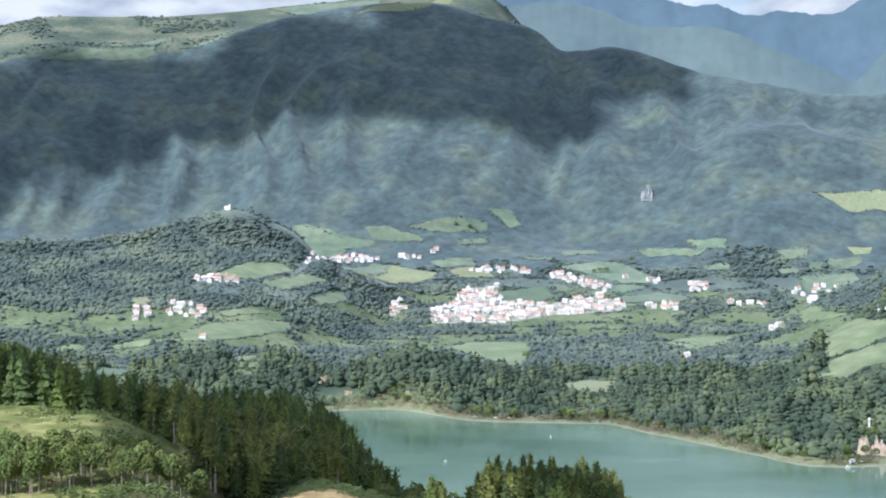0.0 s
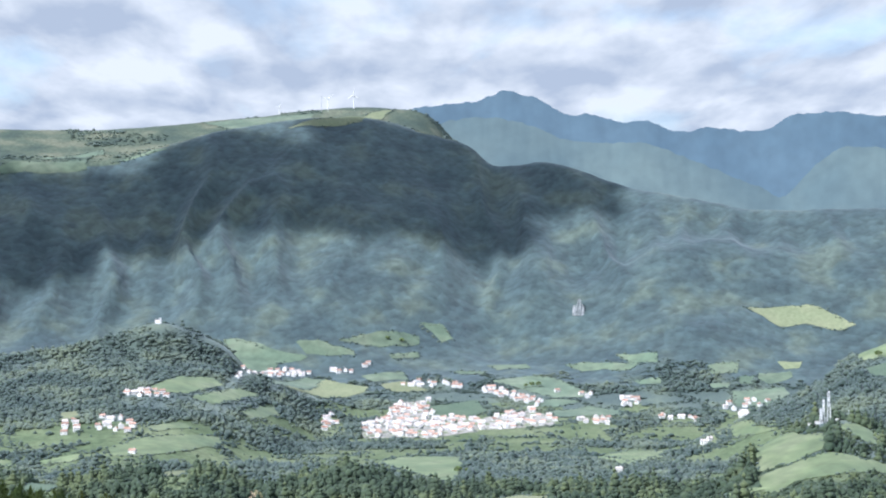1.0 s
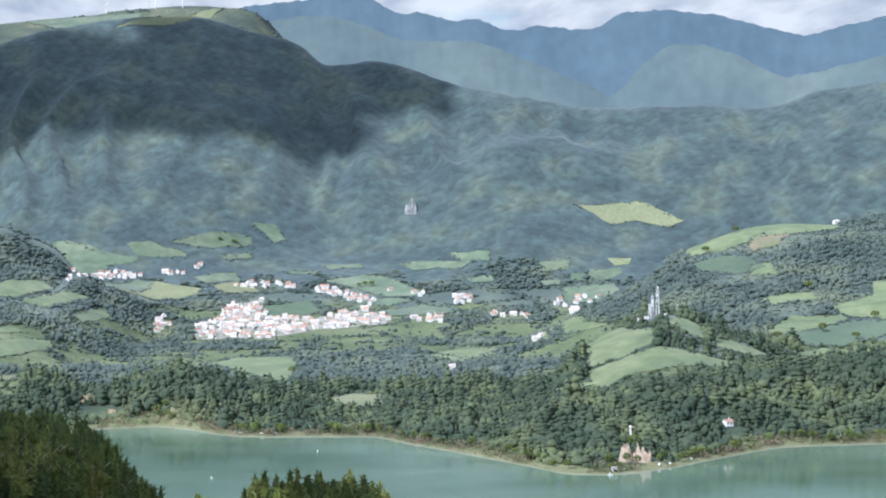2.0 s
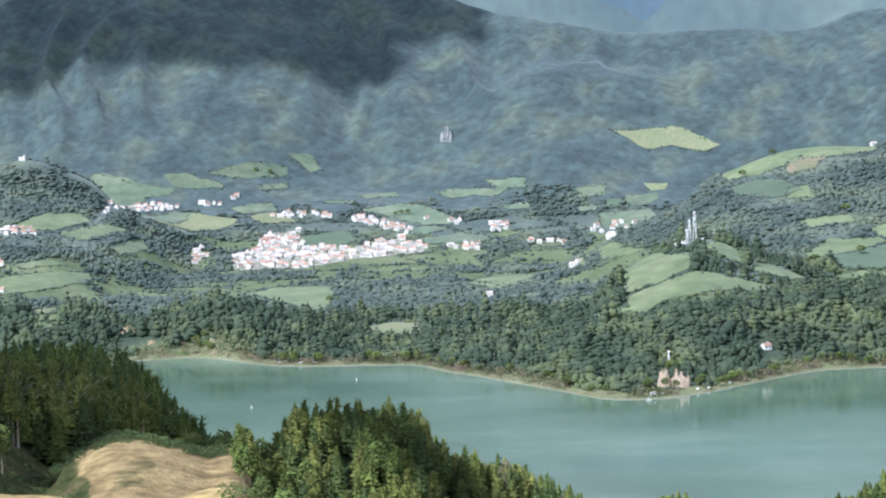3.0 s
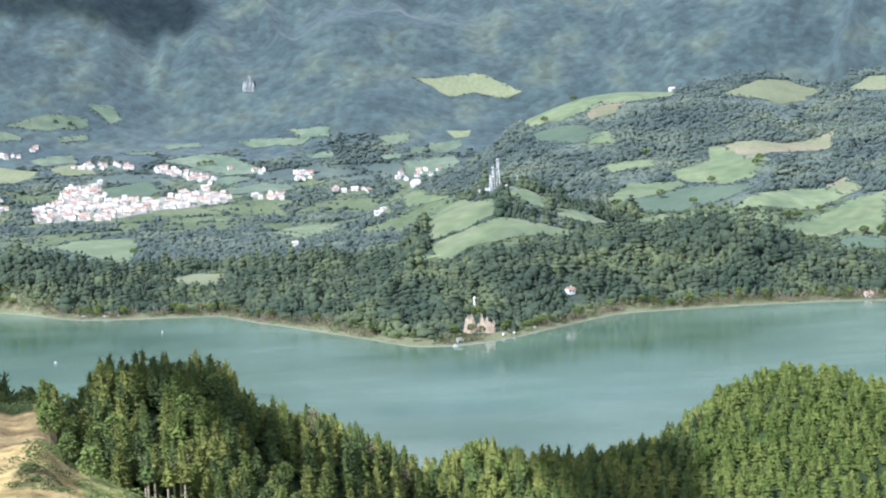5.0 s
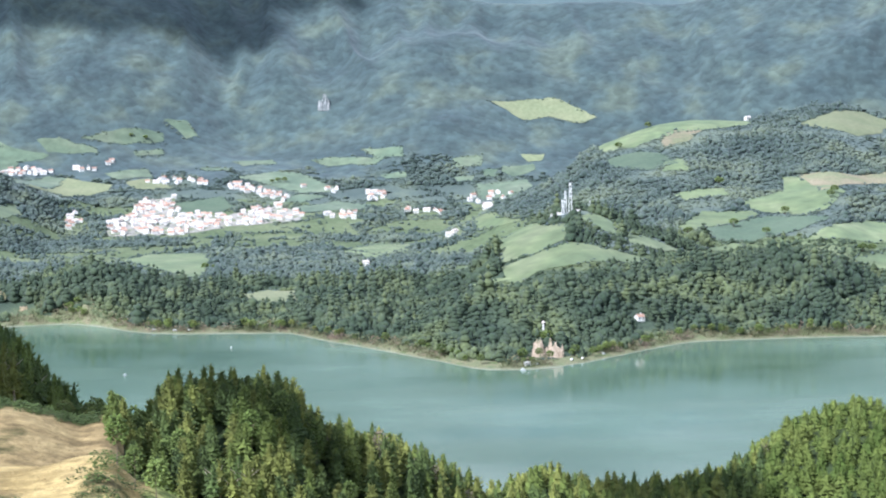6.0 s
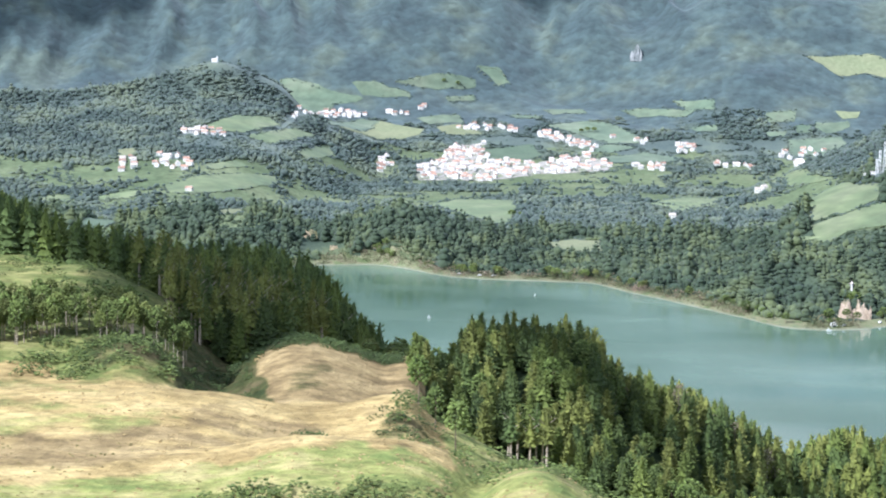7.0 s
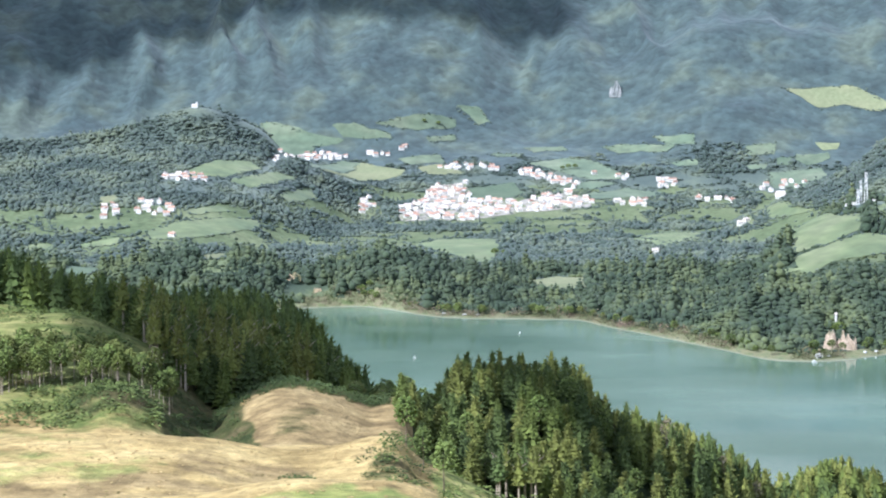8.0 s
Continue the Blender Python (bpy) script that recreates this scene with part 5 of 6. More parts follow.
def mountains(name, crest, depth, slope, mat, label, seed):
    aa, dd = np.meshgrid(np.arange(crest[0][0], crest[-1][0] + 0.01, 0.06), np.concatenate([np.linspace(0, 1, 26), [1.12]]), indexing="ij")
    top = easy(aa, crest, 2)
    u = np.minimum(dd, 1.0)
    rr = easy(aa, crest, 1) - depth * u + np.where(dd > 1, 0, 0)
    folds = (1 - np.abs(2 * value_noise(aa / 1.9 + 1.6 * u, u * 1.2, seed) - 1)) * 0.6 + 0.4 * (1 - np.abs(2 * value_noise(aa / 0.7 - 1.2 * u, u * 3, seed + 1) - 1))
    zz = top - slope * depth * u ** 0.9 + np.sin(np.minimum(u, 1) * np.pi * 0.5) * (45 * folds - 25) + 5 * fractal(aa * 5, u * 6, seed + 3) * (1 - u)
    zz = np.where(dd > 1, 120.0, zz)
    xx, yy = rr * np.sin(np.radians(aa)), rr * np.cos(np.radians(aa))
    ob = new(name, mesh_from(name, np.stack([xx, yy, zz], -1).reshape(-1, 3), grid_faces(*aa.shape), [mat], True))
    return tagged(ob, label, "mountains", kind="structure")


def skyline(r, rows):
    return [(a, r, 220 + r * math.tan(radians(e))) for a, e in rows]


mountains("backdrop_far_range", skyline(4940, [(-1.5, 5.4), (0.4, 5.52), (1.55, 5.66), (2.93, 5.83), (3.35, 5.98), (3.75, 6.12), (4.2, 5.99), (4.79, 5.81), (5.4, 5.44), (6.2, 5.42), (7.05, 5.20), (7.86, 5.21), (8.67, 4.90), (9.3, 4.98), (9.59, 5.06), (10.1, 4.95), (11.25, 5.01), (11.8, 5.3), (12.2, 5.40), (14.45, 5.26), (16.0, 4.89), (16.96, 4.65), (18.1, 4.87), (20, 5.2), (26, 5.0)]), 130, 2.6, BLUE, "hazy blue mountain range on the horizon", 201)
mountains("backdrop_near_range", skyline(4780, [(0.5, 4.6), (2.0, 5.2), (3.2, 5.35), (4.2, 5.2), (5.2, 4.8), (6.1, 4.62), (7.7, 4.58), (9.3, 4.0), (10.9, 3.35), (11.6, 3.05), (12.1, 3.5), (12.6, 4.0), (13.5, 4.45), (14.9, 4.2), (16.6, 3.5), (17.4, 3.6), (18.3, 3.85), (22, 4.0), (26, 3.8)]), 160, 1.9, TEAL, "hazy green-blue mountain slopes in distant sunlight", 211)


# ---- clouds that shade the caldera wall and the plantation ----
def cloud(spans, up, seed, label, canopy=0.0):
    """A lumpy cloud over places given by bearing, distance and half-widths across and along, shifted towards the sun."""
    rg = np.random.default_rng(seed)
    pieces = []
    for a, r, across, along in spans:
        x, y, z = spot(a, r)
        z += canopy
        k = (up - z) / SUN_WAY.z
        c = np.array((x, y, z)) + np.array(SUN_WAY) * k
        for j in range(5):
            v = ICO_V * rg.uniform(0.85, 1.15, (12, 1)) * rg.uniform(0.6, 0.85)
            off = rg.uniform(-0.5, 0.5, 3) if j else np.zeros(3)
            pieces.append(((v + off * (1, 1, 0.6)) * (across, along, 0.3 * across) + c, ICO_F))
    v, f = stack(pieces)
    return tagged(new("cloud", mesh_from("cloud", v, f, [CLOUD], True)), label, "cloud", kind="structure")


cloud([(-17, 4060, 240, 300), (-14.5, 4080, 220, 280), (-12.4, 4080, 200, 260), (-10.4, 4090, 190, 250), (-8.5, 4110, 180, 220), (-6.6, 4130, 170, 210), (-4.8, 4140, 160, 220), (-3.0, 4115, 160, 235), (-1.2, 4110, 160, 235),
       (0.6, 4110, 150, 235), (2.3, 4125, 140, 215), (3.8, 4150, 120, 170), (5.2, 4160, 100, 120), (-0.5, 4260, 120, 110), (1.2, 4265, 120, 110), (2.4, 4245, 100, 100), (3.4, 4220, 90, 100), (4.6, 4210, 90, 90), (5.8, 4190, 80, 70)], 3400, 301, "grey-white cumulus that shades the mountain")

cloud([(-7.2, 606, 17, 60), (-6.1, 594, 24, 78), (-5.1, 588, 28, 84), (-4.1, 590, 28, 84), (-3.1, 600, 26, 74), (-2.2, 616, 24, 56), (-8.4, 646, 20, 40), (-9.6, 658, 15, 28), (-1.2, 632, 16, 26), (-0.2, 632, 14, 22), (-7.6, 640, 20, 40), (-6.2, 640, 24, 42), (-4.7, 640, 24, 42), (-3.3, 640, 22, 36), (-6.3, 566, 18, 30), (-4.8, 562, 20, 28)], 800, 305, "small grey-white cumulus that shades the plantation", 10.0)

cloud([(14.9, 785, 18, 46), (16.3, 790, 24, 46), (17.3, 800, 16, 34)], 800, 309, "small grey-white cumulus that shades the dip", 6.0)
cloud([(0.5, 562, 9, 16), (1.5, 564, 11, 18), (2.5, 564, 11, 18), (3.4, 558, 10, 16), (4.2, 549, 9, 14), (4.9, 540, 8, 12)], 780, 313, "small grey-white cumulus that shades the knoll", 12.0)

# ---- village ----
def house(long, deep, eaves, rise, roof_mat, wall_mat, storeys, label, chimney=True):
    root = tagged(new("house"), label, "house")
    bm = bmesh.new()
    h, d = long / 2, deep / 2
    base = [bm.verts.new(p) for p in ((-h, -d, -1.5), (h, -d, -1.5), (h, d, -1.5), (-h, d, -1.5))]
    top = [bm.verts.new(p) for p in ((-h, -d, eaves), (h, -d, eaves), (h, d, eaves), (-h, d, eaves))]
    e0, e1 = bm.verts.new((-h, 0, eaves + rise)), bm.verts.new((h, 0, eaves + rise))
    for q in ((0, 1), (1, 2), (2, 3), (3, 0)):
        bm.faces.new((base[q[0]], base[q[1]], top[q[1]], top[q[0]]))
    bm.faces.new((top[1], top[2], e1))
    bm.faces.new((top[3], top[0], e0))
    bm.faces.new((top[0], top[1], e1, e0))
    bm.faces.new((top[2], top[3], e0, e1))
    part("wall", bm_mesh("wall", bm, wall_mat), root)
    bm = bmesh.new()
    pitch = math.atan2(rise, d)
    slant = d / math.cos(pitch) + 0.45
    for side in (-1, 1):
        turn = Matrix.Rotation(side * -pitch, 4, "X")
        mid = Vector((0, side * (d + 0.4) / 2, eaves + rise / 2 + 0.02))
        add_box(bm, (long + 0.7, slant, 0.22), mid, turn)
    add_box(bm, (long + 0.7, 0.4, 0.25), (0, 0, eaves + rise + 0.05))
    roof = part("roof", bm_mesh("roof", bm, roof_mat), root)
    if chimney:
        bm = bmesh.new()
        add_box(bm, (0.8, 0.7, 1.9), (h * 0.5, d * 0.35, eaves + rise + 0.3))
        add_box(bm, (1.0, 0.9, 0.2), (h * 0.5, d * 0.35, eaves + rise + 1.3))
        part("chimney", bm_mesh("chimney", bm, wall_mat), roof)
    n = max(2, int(long / 2.6))
    bm = bmesh.new()
    add_box(bm, (1.0, 0.12, 1.35), (0, 0, 0))
    pane = bm_mesh("window", bm, GLASS)
    for s in range(storeys):
        for k in range(n):
            if s == 0 and k == n // 2:
                continue
            w = part("window", pane, root)
            w.location = (-h + long * (k + 0.5) / n, -d - 0.03, 1.5 + 2.6 * s)
    bm = bmesh.new()
    add_box(bm, (1.0, 0.12, 2.1), (-h + long * (n // 2 + 0.5) / n, -d - 0.03, 1.0))
    part("door", bm_mesh("door", bm, BARK), root)
    return root


VILLAGE = "houses of the village"
PROTOS = [house(9, 6.5, 3.8, 2.6, TILE, WALL, 2, "white two-storey village house with a terracotta roof"),
          house(7.5, 6, 2.8, 2.1, TILE, WALL, 1, "small white village house with a red tiled roof"),
          house(12, 7, 3.8, 2.6, PALE_ROOF, WALL, 2, "long white village house with a pale weathered roof"),
          house(8, 7, 4.0, 2.4, PALE_ROOF, WALL, 2, "white village house with a faded pinkish roof"),
          house(16, 8, 3.6, 2.4, TILE, WALL, 1, "long low white building with an orange roof")]
for p in PROTOS:
    tagged(p, group=VILLAGE)
rv = np.random.default_rng(77)
sites = []
for count, size, outline in HAMLETS:
    q = np.array(outline, float)
    tries = got = 0
    while got < count and tries < count * 60:
        tries += 1
        px, py = rv.uniform(q[:, 0].min(), q[:, 0].max()), rv.uniform(q[:, 1].min(), q[:, 1].max())
        if not inside(np.array([px]), np.array([py]), list(outline))[0]:
            continue
        if any(abs(px - sx) < size * 1.05 and abs(py - sy) < size * 1.3 for sx, sy, _ in sites):
            continue
        sites.append((px, py, size))
        got += 1
used = set()
for px, py, size in sites + [(lx, ly, 9.5) for lx, ly in LONE_HOUSES]:
    k = int(rv.choice(5, p=(0.36, 0.24, 0.16, 0.2, 0.04)))
    k = 1 if py < 1800 else k
    turn = (rv.choice((0, 0, 90)) if size != 9.5 else 0) + rv.uniform(-22, 22)
    m = Matrix.Translation((px, py, float(height(px, py)) + 0.3)) @ pose(0, 0, 0, 0, 0, turn)
    if k in used:
        copy_thing(PROTOS[k], m)
    else:
        PROTOS[k].matrix_basis = m
        used.add(k)
for _, _, outline in HAMLETS[:1]:
    tagged(new("pavement", drape("pavement", outline, 9.0, 0.35, PAVED)), "pale streets and yards of the village", "pavement", kind="structure")


# ---- masts on the pasture hill ----
def lattice_mast(a, r, tall, half, label):
    root = tagged(new("radio_mast"), label, "mast", "masts on the hill")
    root.location = spot(a, r)
    corners = [(-1, -1), (1, -1), (1, 1), (-1, 1)]
    for cx, cy in corners:
        bm = bmesh.new()
        add_rod(bm, (cx * half, cy * half, -0.5), (cx * half * 0.45, cy * half * 0.45, tall), 0.24, 0.17, 6)
        part("leg", bm_mesh("leg", bm, WHITE), root)
    n = int(tall / 3)
    for k in range(n):
        bm = bmesh.new()
        z0, z1 = tall * k / n, tall * (k + 1) / n
        s0, s1 = half * (1 - 0.55 * k / n), half * (1 - 0.55 * (k + 1) / n)
        for (ax, ay), (bx, by) in zip(corners, corners[1:] + corners[:1]):
            add_rod(bm, (ax * s0, ay * s0, z0), (bx * s1, by * s1, z1), 0.08, 0.08, 4)
            add_rod(bm, (ax * s1, ay * s1, z1), (bx * s1, by * s1, z1), 0.08, 0.08, 4)
        part("brace", bm_mesh("brace", bm, WHITE), root)
    for k in range(3):
        bm = bmesh.new()
        ang = k * 2.094 + 0.5
        add_box(bm, (0.5, 0.3, 2.4), (math.cos(ang) * 1.3, math.sin(ang) * 1.3, tall - 1.4), Matrix.Rotation(ang + 1.57, 4, "Z"))
        add_rod(bm, (0, 0, tall - 1.4), (math.cos(ang) * 1.2, math.sin(ang) * 1.2, tall - 1.4), 0.08, 0.08, 4)
        part("antenna", bm_mesh("antenna", bm, WHITE), root, "white panel antenna")
    bm = bmesh.new()
    for k, zz in enumerate((0.55, 0.72)):
        bmesh.ops.create_cone(bm, cap_ends=True, segments=14, radius1=1.1, radius2=0.9, depth=0.5, matrix=Matrix.Translation((0.3 - 0.6 * k, -half * 0.8, tall * zz)) @ Matrix.Rotation(1.57, 4, "X"))
    part("dish", bm_mesh("dish", bm, WHITE), root, "white microwave dish")
    return root


lattice_mast(12.86, 2240, 34.0, 2.0, "tall white lattice radio mast on a hilltop")
lattice_mast(12.72, 2236, 26.0, 1.5, "shorter white lattice mast beside the tall one")
lattice_mast(12.64, 2232, 17.0, 1.2, "low lattice mast with dishes by the huts")
pole = tagged(new("radio_pole"), "thin grey pole on the hill behind the masts", "pole")
pole.location = spot(13.42, 2250)
bm = bmesh.new()
add_rod(bm, (0, 0, -0.5), (0, 0, 12), 0.3, 0.18, 8)
part("shaft", bm_mesh("shaft", bm, STEEL), pole)
bm = bmesh.new()
add_box(bm, (1.0, 0.4, 1.8), (0, 0, 11))
part("antenna", bm_mesh("antenna", bm, WHITE), pole)
for a, r, w in ((12.35, 2236, 4.0), (12.55, 2238, 5.0), (12.95, 2236, 4.5), (13.1, 2240, 3.5)):
    hut = tagged(new("equipment_hut"), "small pale equipment hut at the foot of the masts", "hut", "huts below the masts")
    hut.location = spot(a, r)
    bm = bmesh.new()
    add_box(bm, (w, 3.2, 3.6), (0, 0, 1.3))
    part("wall", bm_mesh("wall", bm, WALL), hut)
    bm = bmesh.new()
    add_box(bm, (w + 0.6, 3.8, 0.25), (0, 0, 3.2))
    part("roof", bm_mesh("roof", bm, PALE_ROOF), hut)


# ---- wind turbines on the plateau ----
def wind_turbine(a, r, tall, turn, label):
    root = tagged(new("wind_turbine"), label, "wind turbine", "wind turbines")
    root.location = spot(a, r)
    bm = bmesh.new()
    add_rod(bm, (0, 0, -1), (0, 0, tall), 1.4, 0.9, 14)
    part("tower", bm_mesh("tower", bm, WHITE), root)
    bm = bmesh.new()
    made = add_box(bm, (2.2, 5.5, 2.3), (0, 0.6, tall + 0.9))
    bmesh.ops.bevel(bm, geom=list(bm.edges), offset=0.35, segments=2, affect="EDGES")
    part("nacelle", bm_mesh("nacelle", bm, WHITE), root)
    bm = bmesh.new()
    bmesh.ops.create_uvsphere(bm, u_segments=10, v_segments=8, radius=1.3, matrix=Matrix.Translation((0, -2.6, tall + 0.9)))
    hub_part = part("hub", bm_mesh("hub", bm, WHITE), root)
    for k in range(3):
        ang = radians(turn + 120 * k)
        way = Vector((math.sin(ang), 0, math.cos(ang)))
        hub = Vector((0, -2.8, tall + 0.9))
        bm = bmesh.new()
        add_rod(bm, hub, hub + way * tall * 0.2, 0.7, 1.1, 6)
        add_rod(bm, hub + way * tall * 0.2, hub + way * tall * 0.62, 1.1, 0.2, 6)
        part("blade", bm_mesh("blade", bm, WHITE), hub_part)
    return root


wind_turbine(-0.62, 4535, 30, 4, "white three-bladed wind turbine on the plateau")
wind_turbine(-1.37, 4545, 24, 50, "white wind turbine farther along the plateau")
wind_turbine(-2.75, 4560, 16, 20, "small far wind turbine on the plateau rim")
met = tagged(new("lattice_pole"), "thin grey weather pole near the wind turbines", "pole")
met.location = spot(-1.55, 4540)
bm = bmesh.new()
add_rod(bm, (0, 0, -1), (0, 0, 36), 0.7, 0.4, 6)
part("shaft", bm_mesh("shaft", bm, STEEL), met)


# ---- bare rock: tuff cliff, landslips, rock face on the mountain ----
def rock_face(name, a, r, wide, tall, mat, label, seed, lean=0.45, teeth=3.0, step=12):
    """A rough outcrop set into the slope, broken along its top."""
    x, y, z = spot(a, r)
    uu, ww = np.meshgrid(np.linspace(-1, 1, 2 * step + 1), np.linspace(0, 1, step + 1), indexing="ij")
    edge = 1 - np.abs(uu) ** 3 * 0.7
    crown = 0.45 + 0.55 * np.abs(value_noise(uu * teeth + 7, uu * 0, seed)) + 0.12 * fractal(uu * 9, uu * 0, seed + 2)
    hh = tall * ww * edge * crown
    px = uu * wide / 2 + 0.05 * wide * fractal(uu * 4, ww * 4, seed + 4)
    py = hh * lean - 0.10 * wide * fractal(uu * 5, ww * 3, seed + 6) - 0.16 * wide * (1 - uu * uu)
    v = np.stack([px, py, hh - 0.6], -1).reshape(-1, 3)
    n = len(v)
    back = v + (0, 0.16 * wide + 3, -1.5)
    front = grid_faces(*uu.shape)[:, ::-1]
    faces = np.concatenate([front, front[:, ::-1] + n])
    ob = new(name, mesh_from(name, np.concatenate([v, back]), faces, [mat]))
    ob.matrix_world = Matrix.Translation((x, y, z)) @ pose(0, 0, 0, 0, 0, -a)
    return tagged(ob, label, "rock")


for k, (a, r, wide, tall) in enumerate(((11.93, 1664, 11, 19), (12.18, 1669, 9, 12), (12.42, 1668, 14, 20))):
    rock_face("tuff_cliff", a, r, wide, tall, TUFF, "pale broken tuff cliff above the lake shore", 401 + 3 * k, 0.6, 3.2, 14)
rock_face("landslip", -3.38, 2085, 17, 10, OCHRE, "ochre landslip scar in the wooded bank", 411, 0.9)
rock_face("landslip", -2.72, 2046, 9, 6, OCHRE, "small ochre scar at the lake's edge", 415, 0.8)
rock_face("landslip", -9.3, 2075, 9, 6, OCHRE, "pinkish bare bank among dark trees", 417, 0.8)
rock_face("rock_face", 5.83, 3811, 24, 42, ROCK, "pale grey pointed rock face on the forested mountain", 421, 0.6, 2.0)

# ---- chapel, shore houses, boats ----
chapel = tagged(new("chapel"), "small white chapel on a wooded hilltop", "chapel")
chapel.location = spot(-6.16, 3440)
chapel.scale = (0.8, 0.8, 0.75)
bm = bmesh.new()
add_box(bm, (13, 7, 7), (0, 0, 2.5))
part("wall", bm_mesh("wall", bm, WALL), chapel)
bm = bmesh.new()
for side in (-1, 1):
    add_box(bm, (13.6, 4.5, 0.25), (0, side * 1.95, 7.0), Matrix.Rotation(side * -0.5, 4, "X"))
part("roof", bm_mesh("roof", bm, PALE_ROOF), chapel)
bm = bmesh.new()
add_box(bm, (3, 3, 12), (5.0, -3.2, 5))
bmesh.ops.create_cone(bm, cap_ends=True, segments=4, radius1=2.3, radius2=0.1, depth=2.5, matrix=Matrix.Translation((5.0, -3.2, 12.2)) @ Matrix.Rotation(0.785, 4, "Z"))
part("bell_tower", bm_mesh("bell_tower", bm, WALL), chapel)

boathouse = tagged(new("boathouse"), "white boathouse with an arched roof at the water", "boathouse")
boathouse.location = spot(11.62, 1624)
boathouse.scale = (0.75, 0.75, 0.7)
bm = bmesh.new()
add_box(bm, (7, 6, 3), (0, 0, 1.4))
part("wall", bm_mesh("wall", bm, WALL), boathouse)
bm = bmesh.new()
for k in range(6):
    t0 = math.pi * (k + 0.5) / 6
    add_box(bm, (2.0, 6.6, 0.2), (3.4 * math.cos(t0), 0, 2.9 + 2.2 * math.sin(t0)), Matrix.Rotation(1.5708 - t0, 4, "Y"))
part("roof", bm_mesh("roof", bm, WHITE), boathouse)
bm = bmesh.new()
add_box(bm, (4.5, 0.15, 2.4), (0, -3.05, 1.3))
part("door", bm_mesh("door", bm, GLASS), boathouse)

tower = tagged(new("viewing_tower"), "small white tower among trees above the cliff", "tower")
tower.location = spot(12.08, 1745)
bm = bmesh.new()
add_rod(bm, (0, 0, -1), (0, 0, 10.5), 1.1, 0.9, 10)
part("wall", bm_mesh("wall", bm, WALL), tower)
bm = bmesh.new()
bmesh.ops.create_cone(bm, cap_ends=True, segments=10, radius1=1.9, radius2=0.1, depth=2.0, matrix=Matrix.Translation((0, 0, 11.4)))
part("roof", bm_mesh("roof", bm, PALE_ROOF), tower)


def boat(a, r, long, turn):
    root = tagged(new("boat"), "small white boat on the open lake", "boat", "boats on the lake")
    root.matrix_world = Matrix.Translation((r * math.sin(radians(a)), r * math.cos(radians(a)), 0.0)) @ pose(0, 0, 0, 0, 0, turn)
    bm = bmesh.new()
    made = add_box(bm, (long, long * 0.34, 1.3), (0, 0, 0.35))
    for vert in made:
        if vert.co.z < 0:
            vert.co.x *= 0.8
            vert.co.y *= 0.6
        if vert.co.x > 0:
            vert.co.y *= 0.25
    part("hull", bm_mesh("hull", bm, WHITE), root)
    bm = bmesh.new()
    add_box(bm, (long * 0.3, long * 0.24, 1.2), (-long * 0.1, 0, 1.5))
    part("cabin", bm_mesh("cabin", bm, WHITE), root)
    return root


boat(0.07, 1610, 2.6, 20)
boat(3.1, 1770, 2.6, 75)
boat(11.5, 1606, 4.5, 10)


def parked_car(a, off, mat, turn, label):
    r = float(easy(np.array(a), SHORE, 1)) + off
    root = tagged(new("car"), label, "car", "cars parked by the lake")
    x, y, z = spot(a, r)
    root.matrix_world = Matrix.Translation((x, y, z + 0.35)) @ pose(0, 0, 0, 0, 0, turn)
    bm = bmesh.new()
    add_box(bm, (4.3, 1.8, 0.8), (0, 0, 0.75))
    made = add_box(bm, (2.4, 1.6, 0.65), (-0.2, 0, 1.45))
    for vert in made:
        if vert.co.z > 1.5:
            vert.co.x = -0.2 + (vert.co.x + 0.2) * 0.72
    part("body", bm_mesh("body", bm, mat), root)
    for cx in (-1.35, 1.35):
        for cy in (-0.85, 0.85):
            bm = bmesh.new()
            add_rod(bm, (cx, cy - 0.1, 0.33), (cx, cy + 0.1, 0.33), 0.33, 0.33, 10)
            part("wheel", bm_mesh("wheel", bm, GLASS), root)


for k, (a, off) in enumerate(((0.9, 12), (1.5, 12), (1.9, 13), (11.9, 12), (12.9, 14), (13.2, 12), (13.8, 16), (23.2, 18), (24.0, 18))):
    parked_car(a, off, WHITE if k % 3 else STEEL, 15 * k, "white car parked on the lakeside verge" if k % 3 else "silver car parked on the lakeside verge")

# ---- bushes round the dry meadow ----
rb = np.random.default_rng(55)
n = 420
ba, br = [], []
for lo, hi, r0, r1, m in ((-7, 1.5, 372, 392, 150), (-13, -9, 372, 384, 30), (-14, -7.2, 502, 540, 60), (-10.6, -7.3, 482, 508, 80), (-14, -8.2, 545, 610, 110), (-0.9, 1.4, 425, 520, 70), (1.5, 7, 405, 470, 90), (-1.9, 1.0, 588, 628, 130), (-11.8, -10.5, 486, 500, 24)):
    ba.append(rb.uniform(lo, hi, m))
    br.append(rb.uniform(r0, r1, m))
ba, br = np.concatenate(ba), np.concatenate(br)
bx, by = br * np.sin(np.radians(ba)), br * np.cos(np.radians(ba))
bw = rb.uniform(0.8, 3.0, len(bx))
v, f = strew([leaf_crown(rb, 1.9, 1.0, -0.2, 16) for _ in range(6)], np.column_stack([bx, by, height(bx, by) - 0.2]), bw, bw * rb.uniform(0.35, 0.62, len(bx)), rb)
tagged(new("meadow_bushes", mesh_from("meadow_bushes", v, f, [BROAD])), "green bushes along the edges of the dry meadow", "bushes", kind="stuff")
rk = np.random.default_rng(56)
ka, kr = [], []
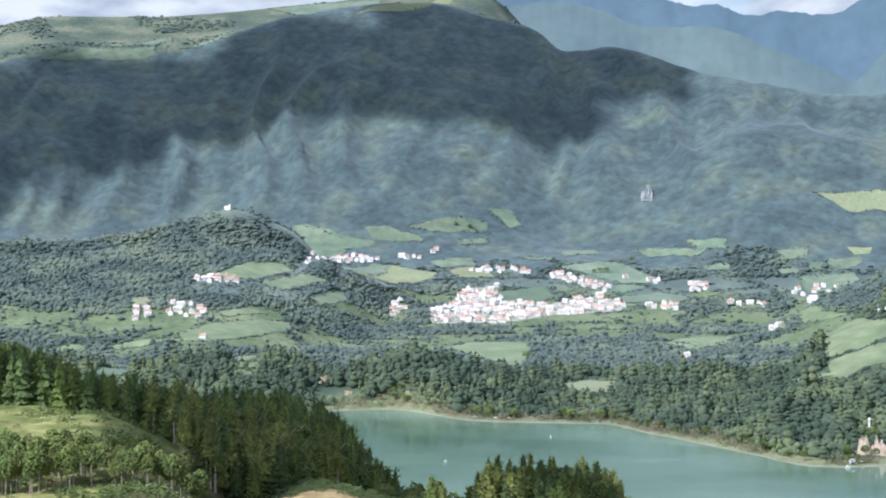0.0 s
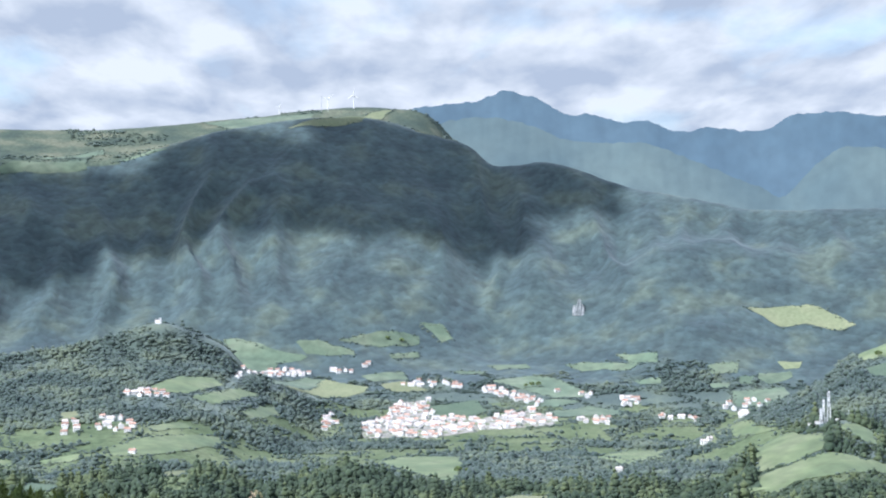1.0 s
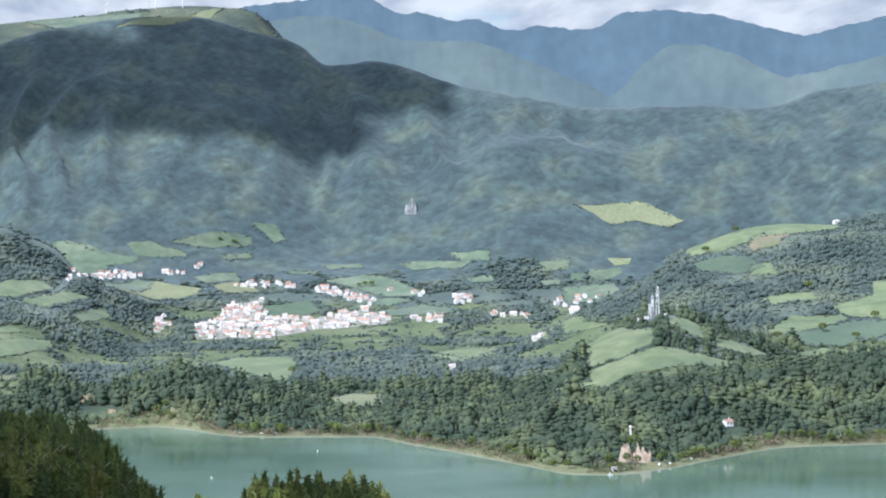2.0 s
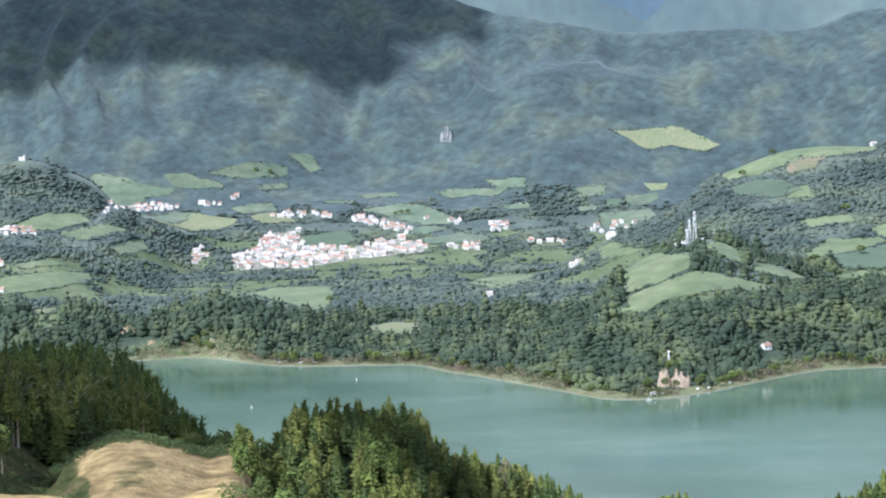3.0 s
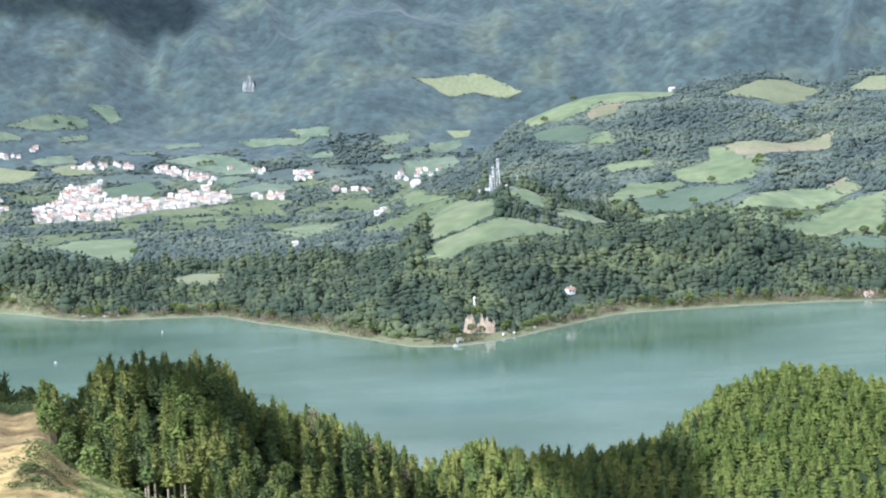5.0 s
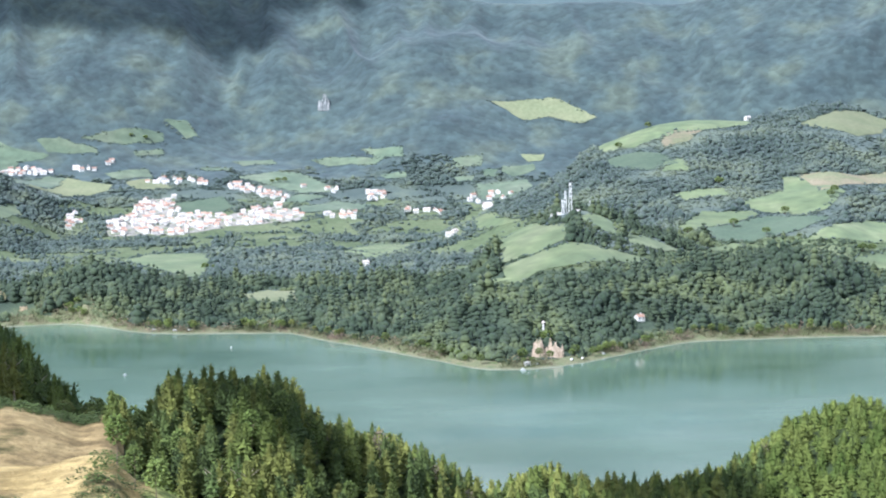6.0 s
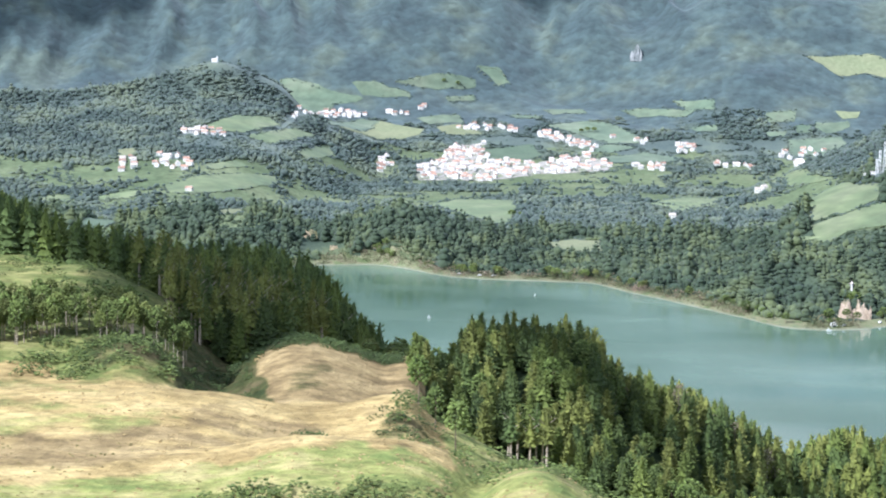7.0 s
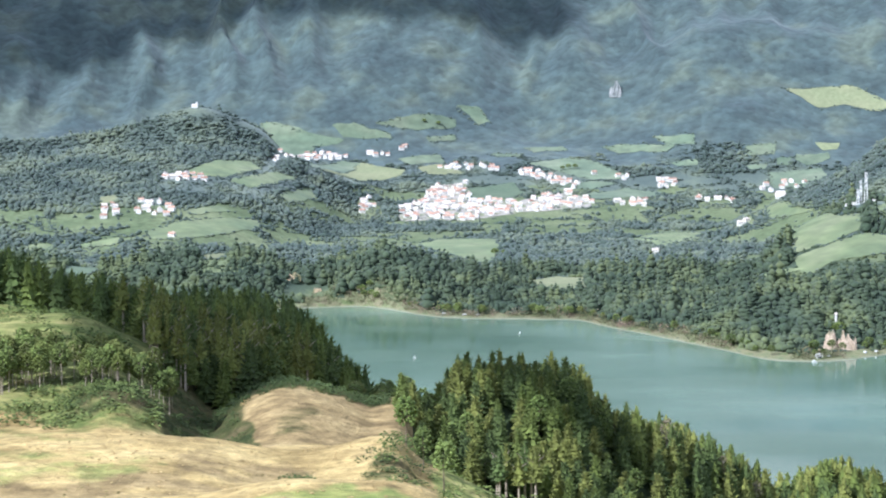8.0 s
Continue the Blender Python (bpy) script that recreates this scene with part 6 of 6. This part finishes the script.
for lo, hi, r0, r1, m in ((-5.0, -0.7, 522, 536, 220), (-6.9, -4.9, 484, 540, 170), (-3.9, -3.0, 440, 446, 22), (-3.3, -2.9, 437, 441, 8), (-9.8, -6.8, 488, 506, 90), (-13.5, -8.0, 530, 562, 90), (-1.5, 0.2, 436, 458, 30)):
    ka.append(rk.uniform(lo, hi, m))
    kr.append(rk.uniform(r0, r1, m))
ka, kr = np.concatenate(ka), np.concatenate(kr)
kx, ky = kr * np.sin(np.radians(ka)), kr * np.cos(np.radians(ka))
kw = rk.uniform(0.6, 1.9, len(kx))
v, f = strew([leaf_crown(rk, 1.3, 1.0, -0.3, 14) for _ in range(6)], np.column_stack([kx, ky, height(kx, ky) - 0.2]), kw, kw * rk.uniform(0.4, 0.9, len(kx)), rk)
tagged(new("meadow_scrub", mesh_from("meadow_scrub", v, f, [CEDAR_DEEP])), "low dark scrub in the hollows of the dry meadow", "bushes", kind="stuff")
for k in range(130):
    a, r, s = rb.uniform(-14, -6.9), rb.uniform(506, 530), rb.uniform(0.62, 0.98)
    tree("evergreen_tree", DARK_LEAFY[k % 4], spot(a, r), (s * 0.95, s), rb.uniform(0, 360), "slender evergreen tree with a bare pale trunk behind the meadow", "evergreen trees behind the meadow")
for a, r in [(rb.uniform(-1.3, 0.7), rb.uniform(600, 640)) for _ in range(18)] + [(-0.2, 470), (0.3, 462), (0.9, 450)]:
    s = rb.uniform(0.75, 1.15)
    tree("broadleaf_tree", LEAFY[rb.integers(0, 4)], spot(a, r), (s * 0.9, s), rb.uniform(0, 360), "slender broadleaf tree with a pale trunk by the meadow", "broadleaf trees by the meadow")

# ---- lone trees in the far fields ----
for x, y in FIELD_TREES:
    s = rb.uniform(0.7, 1.05)
    tree("field_tree", LEAFY[rb.integers(0, 4)], (x, y, float(height(x, y)) + 0.3), (s * 1.9, s * 0.95), rb.uniform(0, 360), "dark round tree standing alone in a field", "lone field trees")

# ---- tufts of dry grass ----
rt = np.random.default_rng(88)
n = 2600
ta, tr = rt.uniform(-14, 8.5, n), rt.uniform(345, 472, n)
keep = inside(ta, tr, MEADOW) & (fractal(ta * 1.5, tr / 9, 99, 3) > -0.1)
ta, tr = ta[keep], tr[keep]
tx, ty = tr * np.sin(np.radians(ta)), tr * np.cos(np.radians(ta))
tw = rt.uniform(0.35, 1.1, len(tx))
tuft = [stack([((OCT_V[:, [1, 2, 0]] * (0.5, 0.6, 1.0)) @ np.array(Matrix.Rotation(0.5 * k - 0.7, 3, "Y")) + (0.3 * k - 0.45, 0.2 * (k % 2), -0.1), OCT_F) for k in range(4)]) for _ in range(1)]
v, f = strew(tuft, np.column_stack([tx, ty, height(tx, ty)]), tw * 1.3, tw * 0.32, rt)
tagged(new("grass_tufts", mesh_from("grass_tufts", v, f, [GOLD])), "tufts of tall dry grass on the meadow", "grass", kind="stuff")

# ---- trees along the shore ----
for k in range(110):
    a = rb.uniform(-2, 25)
    r = float(easy(np.array(a), SHORE, 1)) + rb.uniform(12, 32)
    s = rb.uniform(0.45, 0.95)
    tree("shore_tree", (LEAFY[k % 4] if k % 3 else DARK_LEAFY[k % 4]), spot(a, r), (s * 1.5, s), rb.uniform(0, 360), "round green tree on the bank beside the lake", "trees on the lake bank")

for a, r, s in ((11.97, 1730, 0.72), (12.06, 1728, 0.66), (12.15, 1731, 0.75), (12.24, 1729, 0.8), (11.88, 1729, 0.8)):
    tree("broadleaf_tree", LEAFY[int(r) % 4], spot(a, r), (s * 1.6, s), 40 * r, "round green tree below a small white tower", "trees below the tower")

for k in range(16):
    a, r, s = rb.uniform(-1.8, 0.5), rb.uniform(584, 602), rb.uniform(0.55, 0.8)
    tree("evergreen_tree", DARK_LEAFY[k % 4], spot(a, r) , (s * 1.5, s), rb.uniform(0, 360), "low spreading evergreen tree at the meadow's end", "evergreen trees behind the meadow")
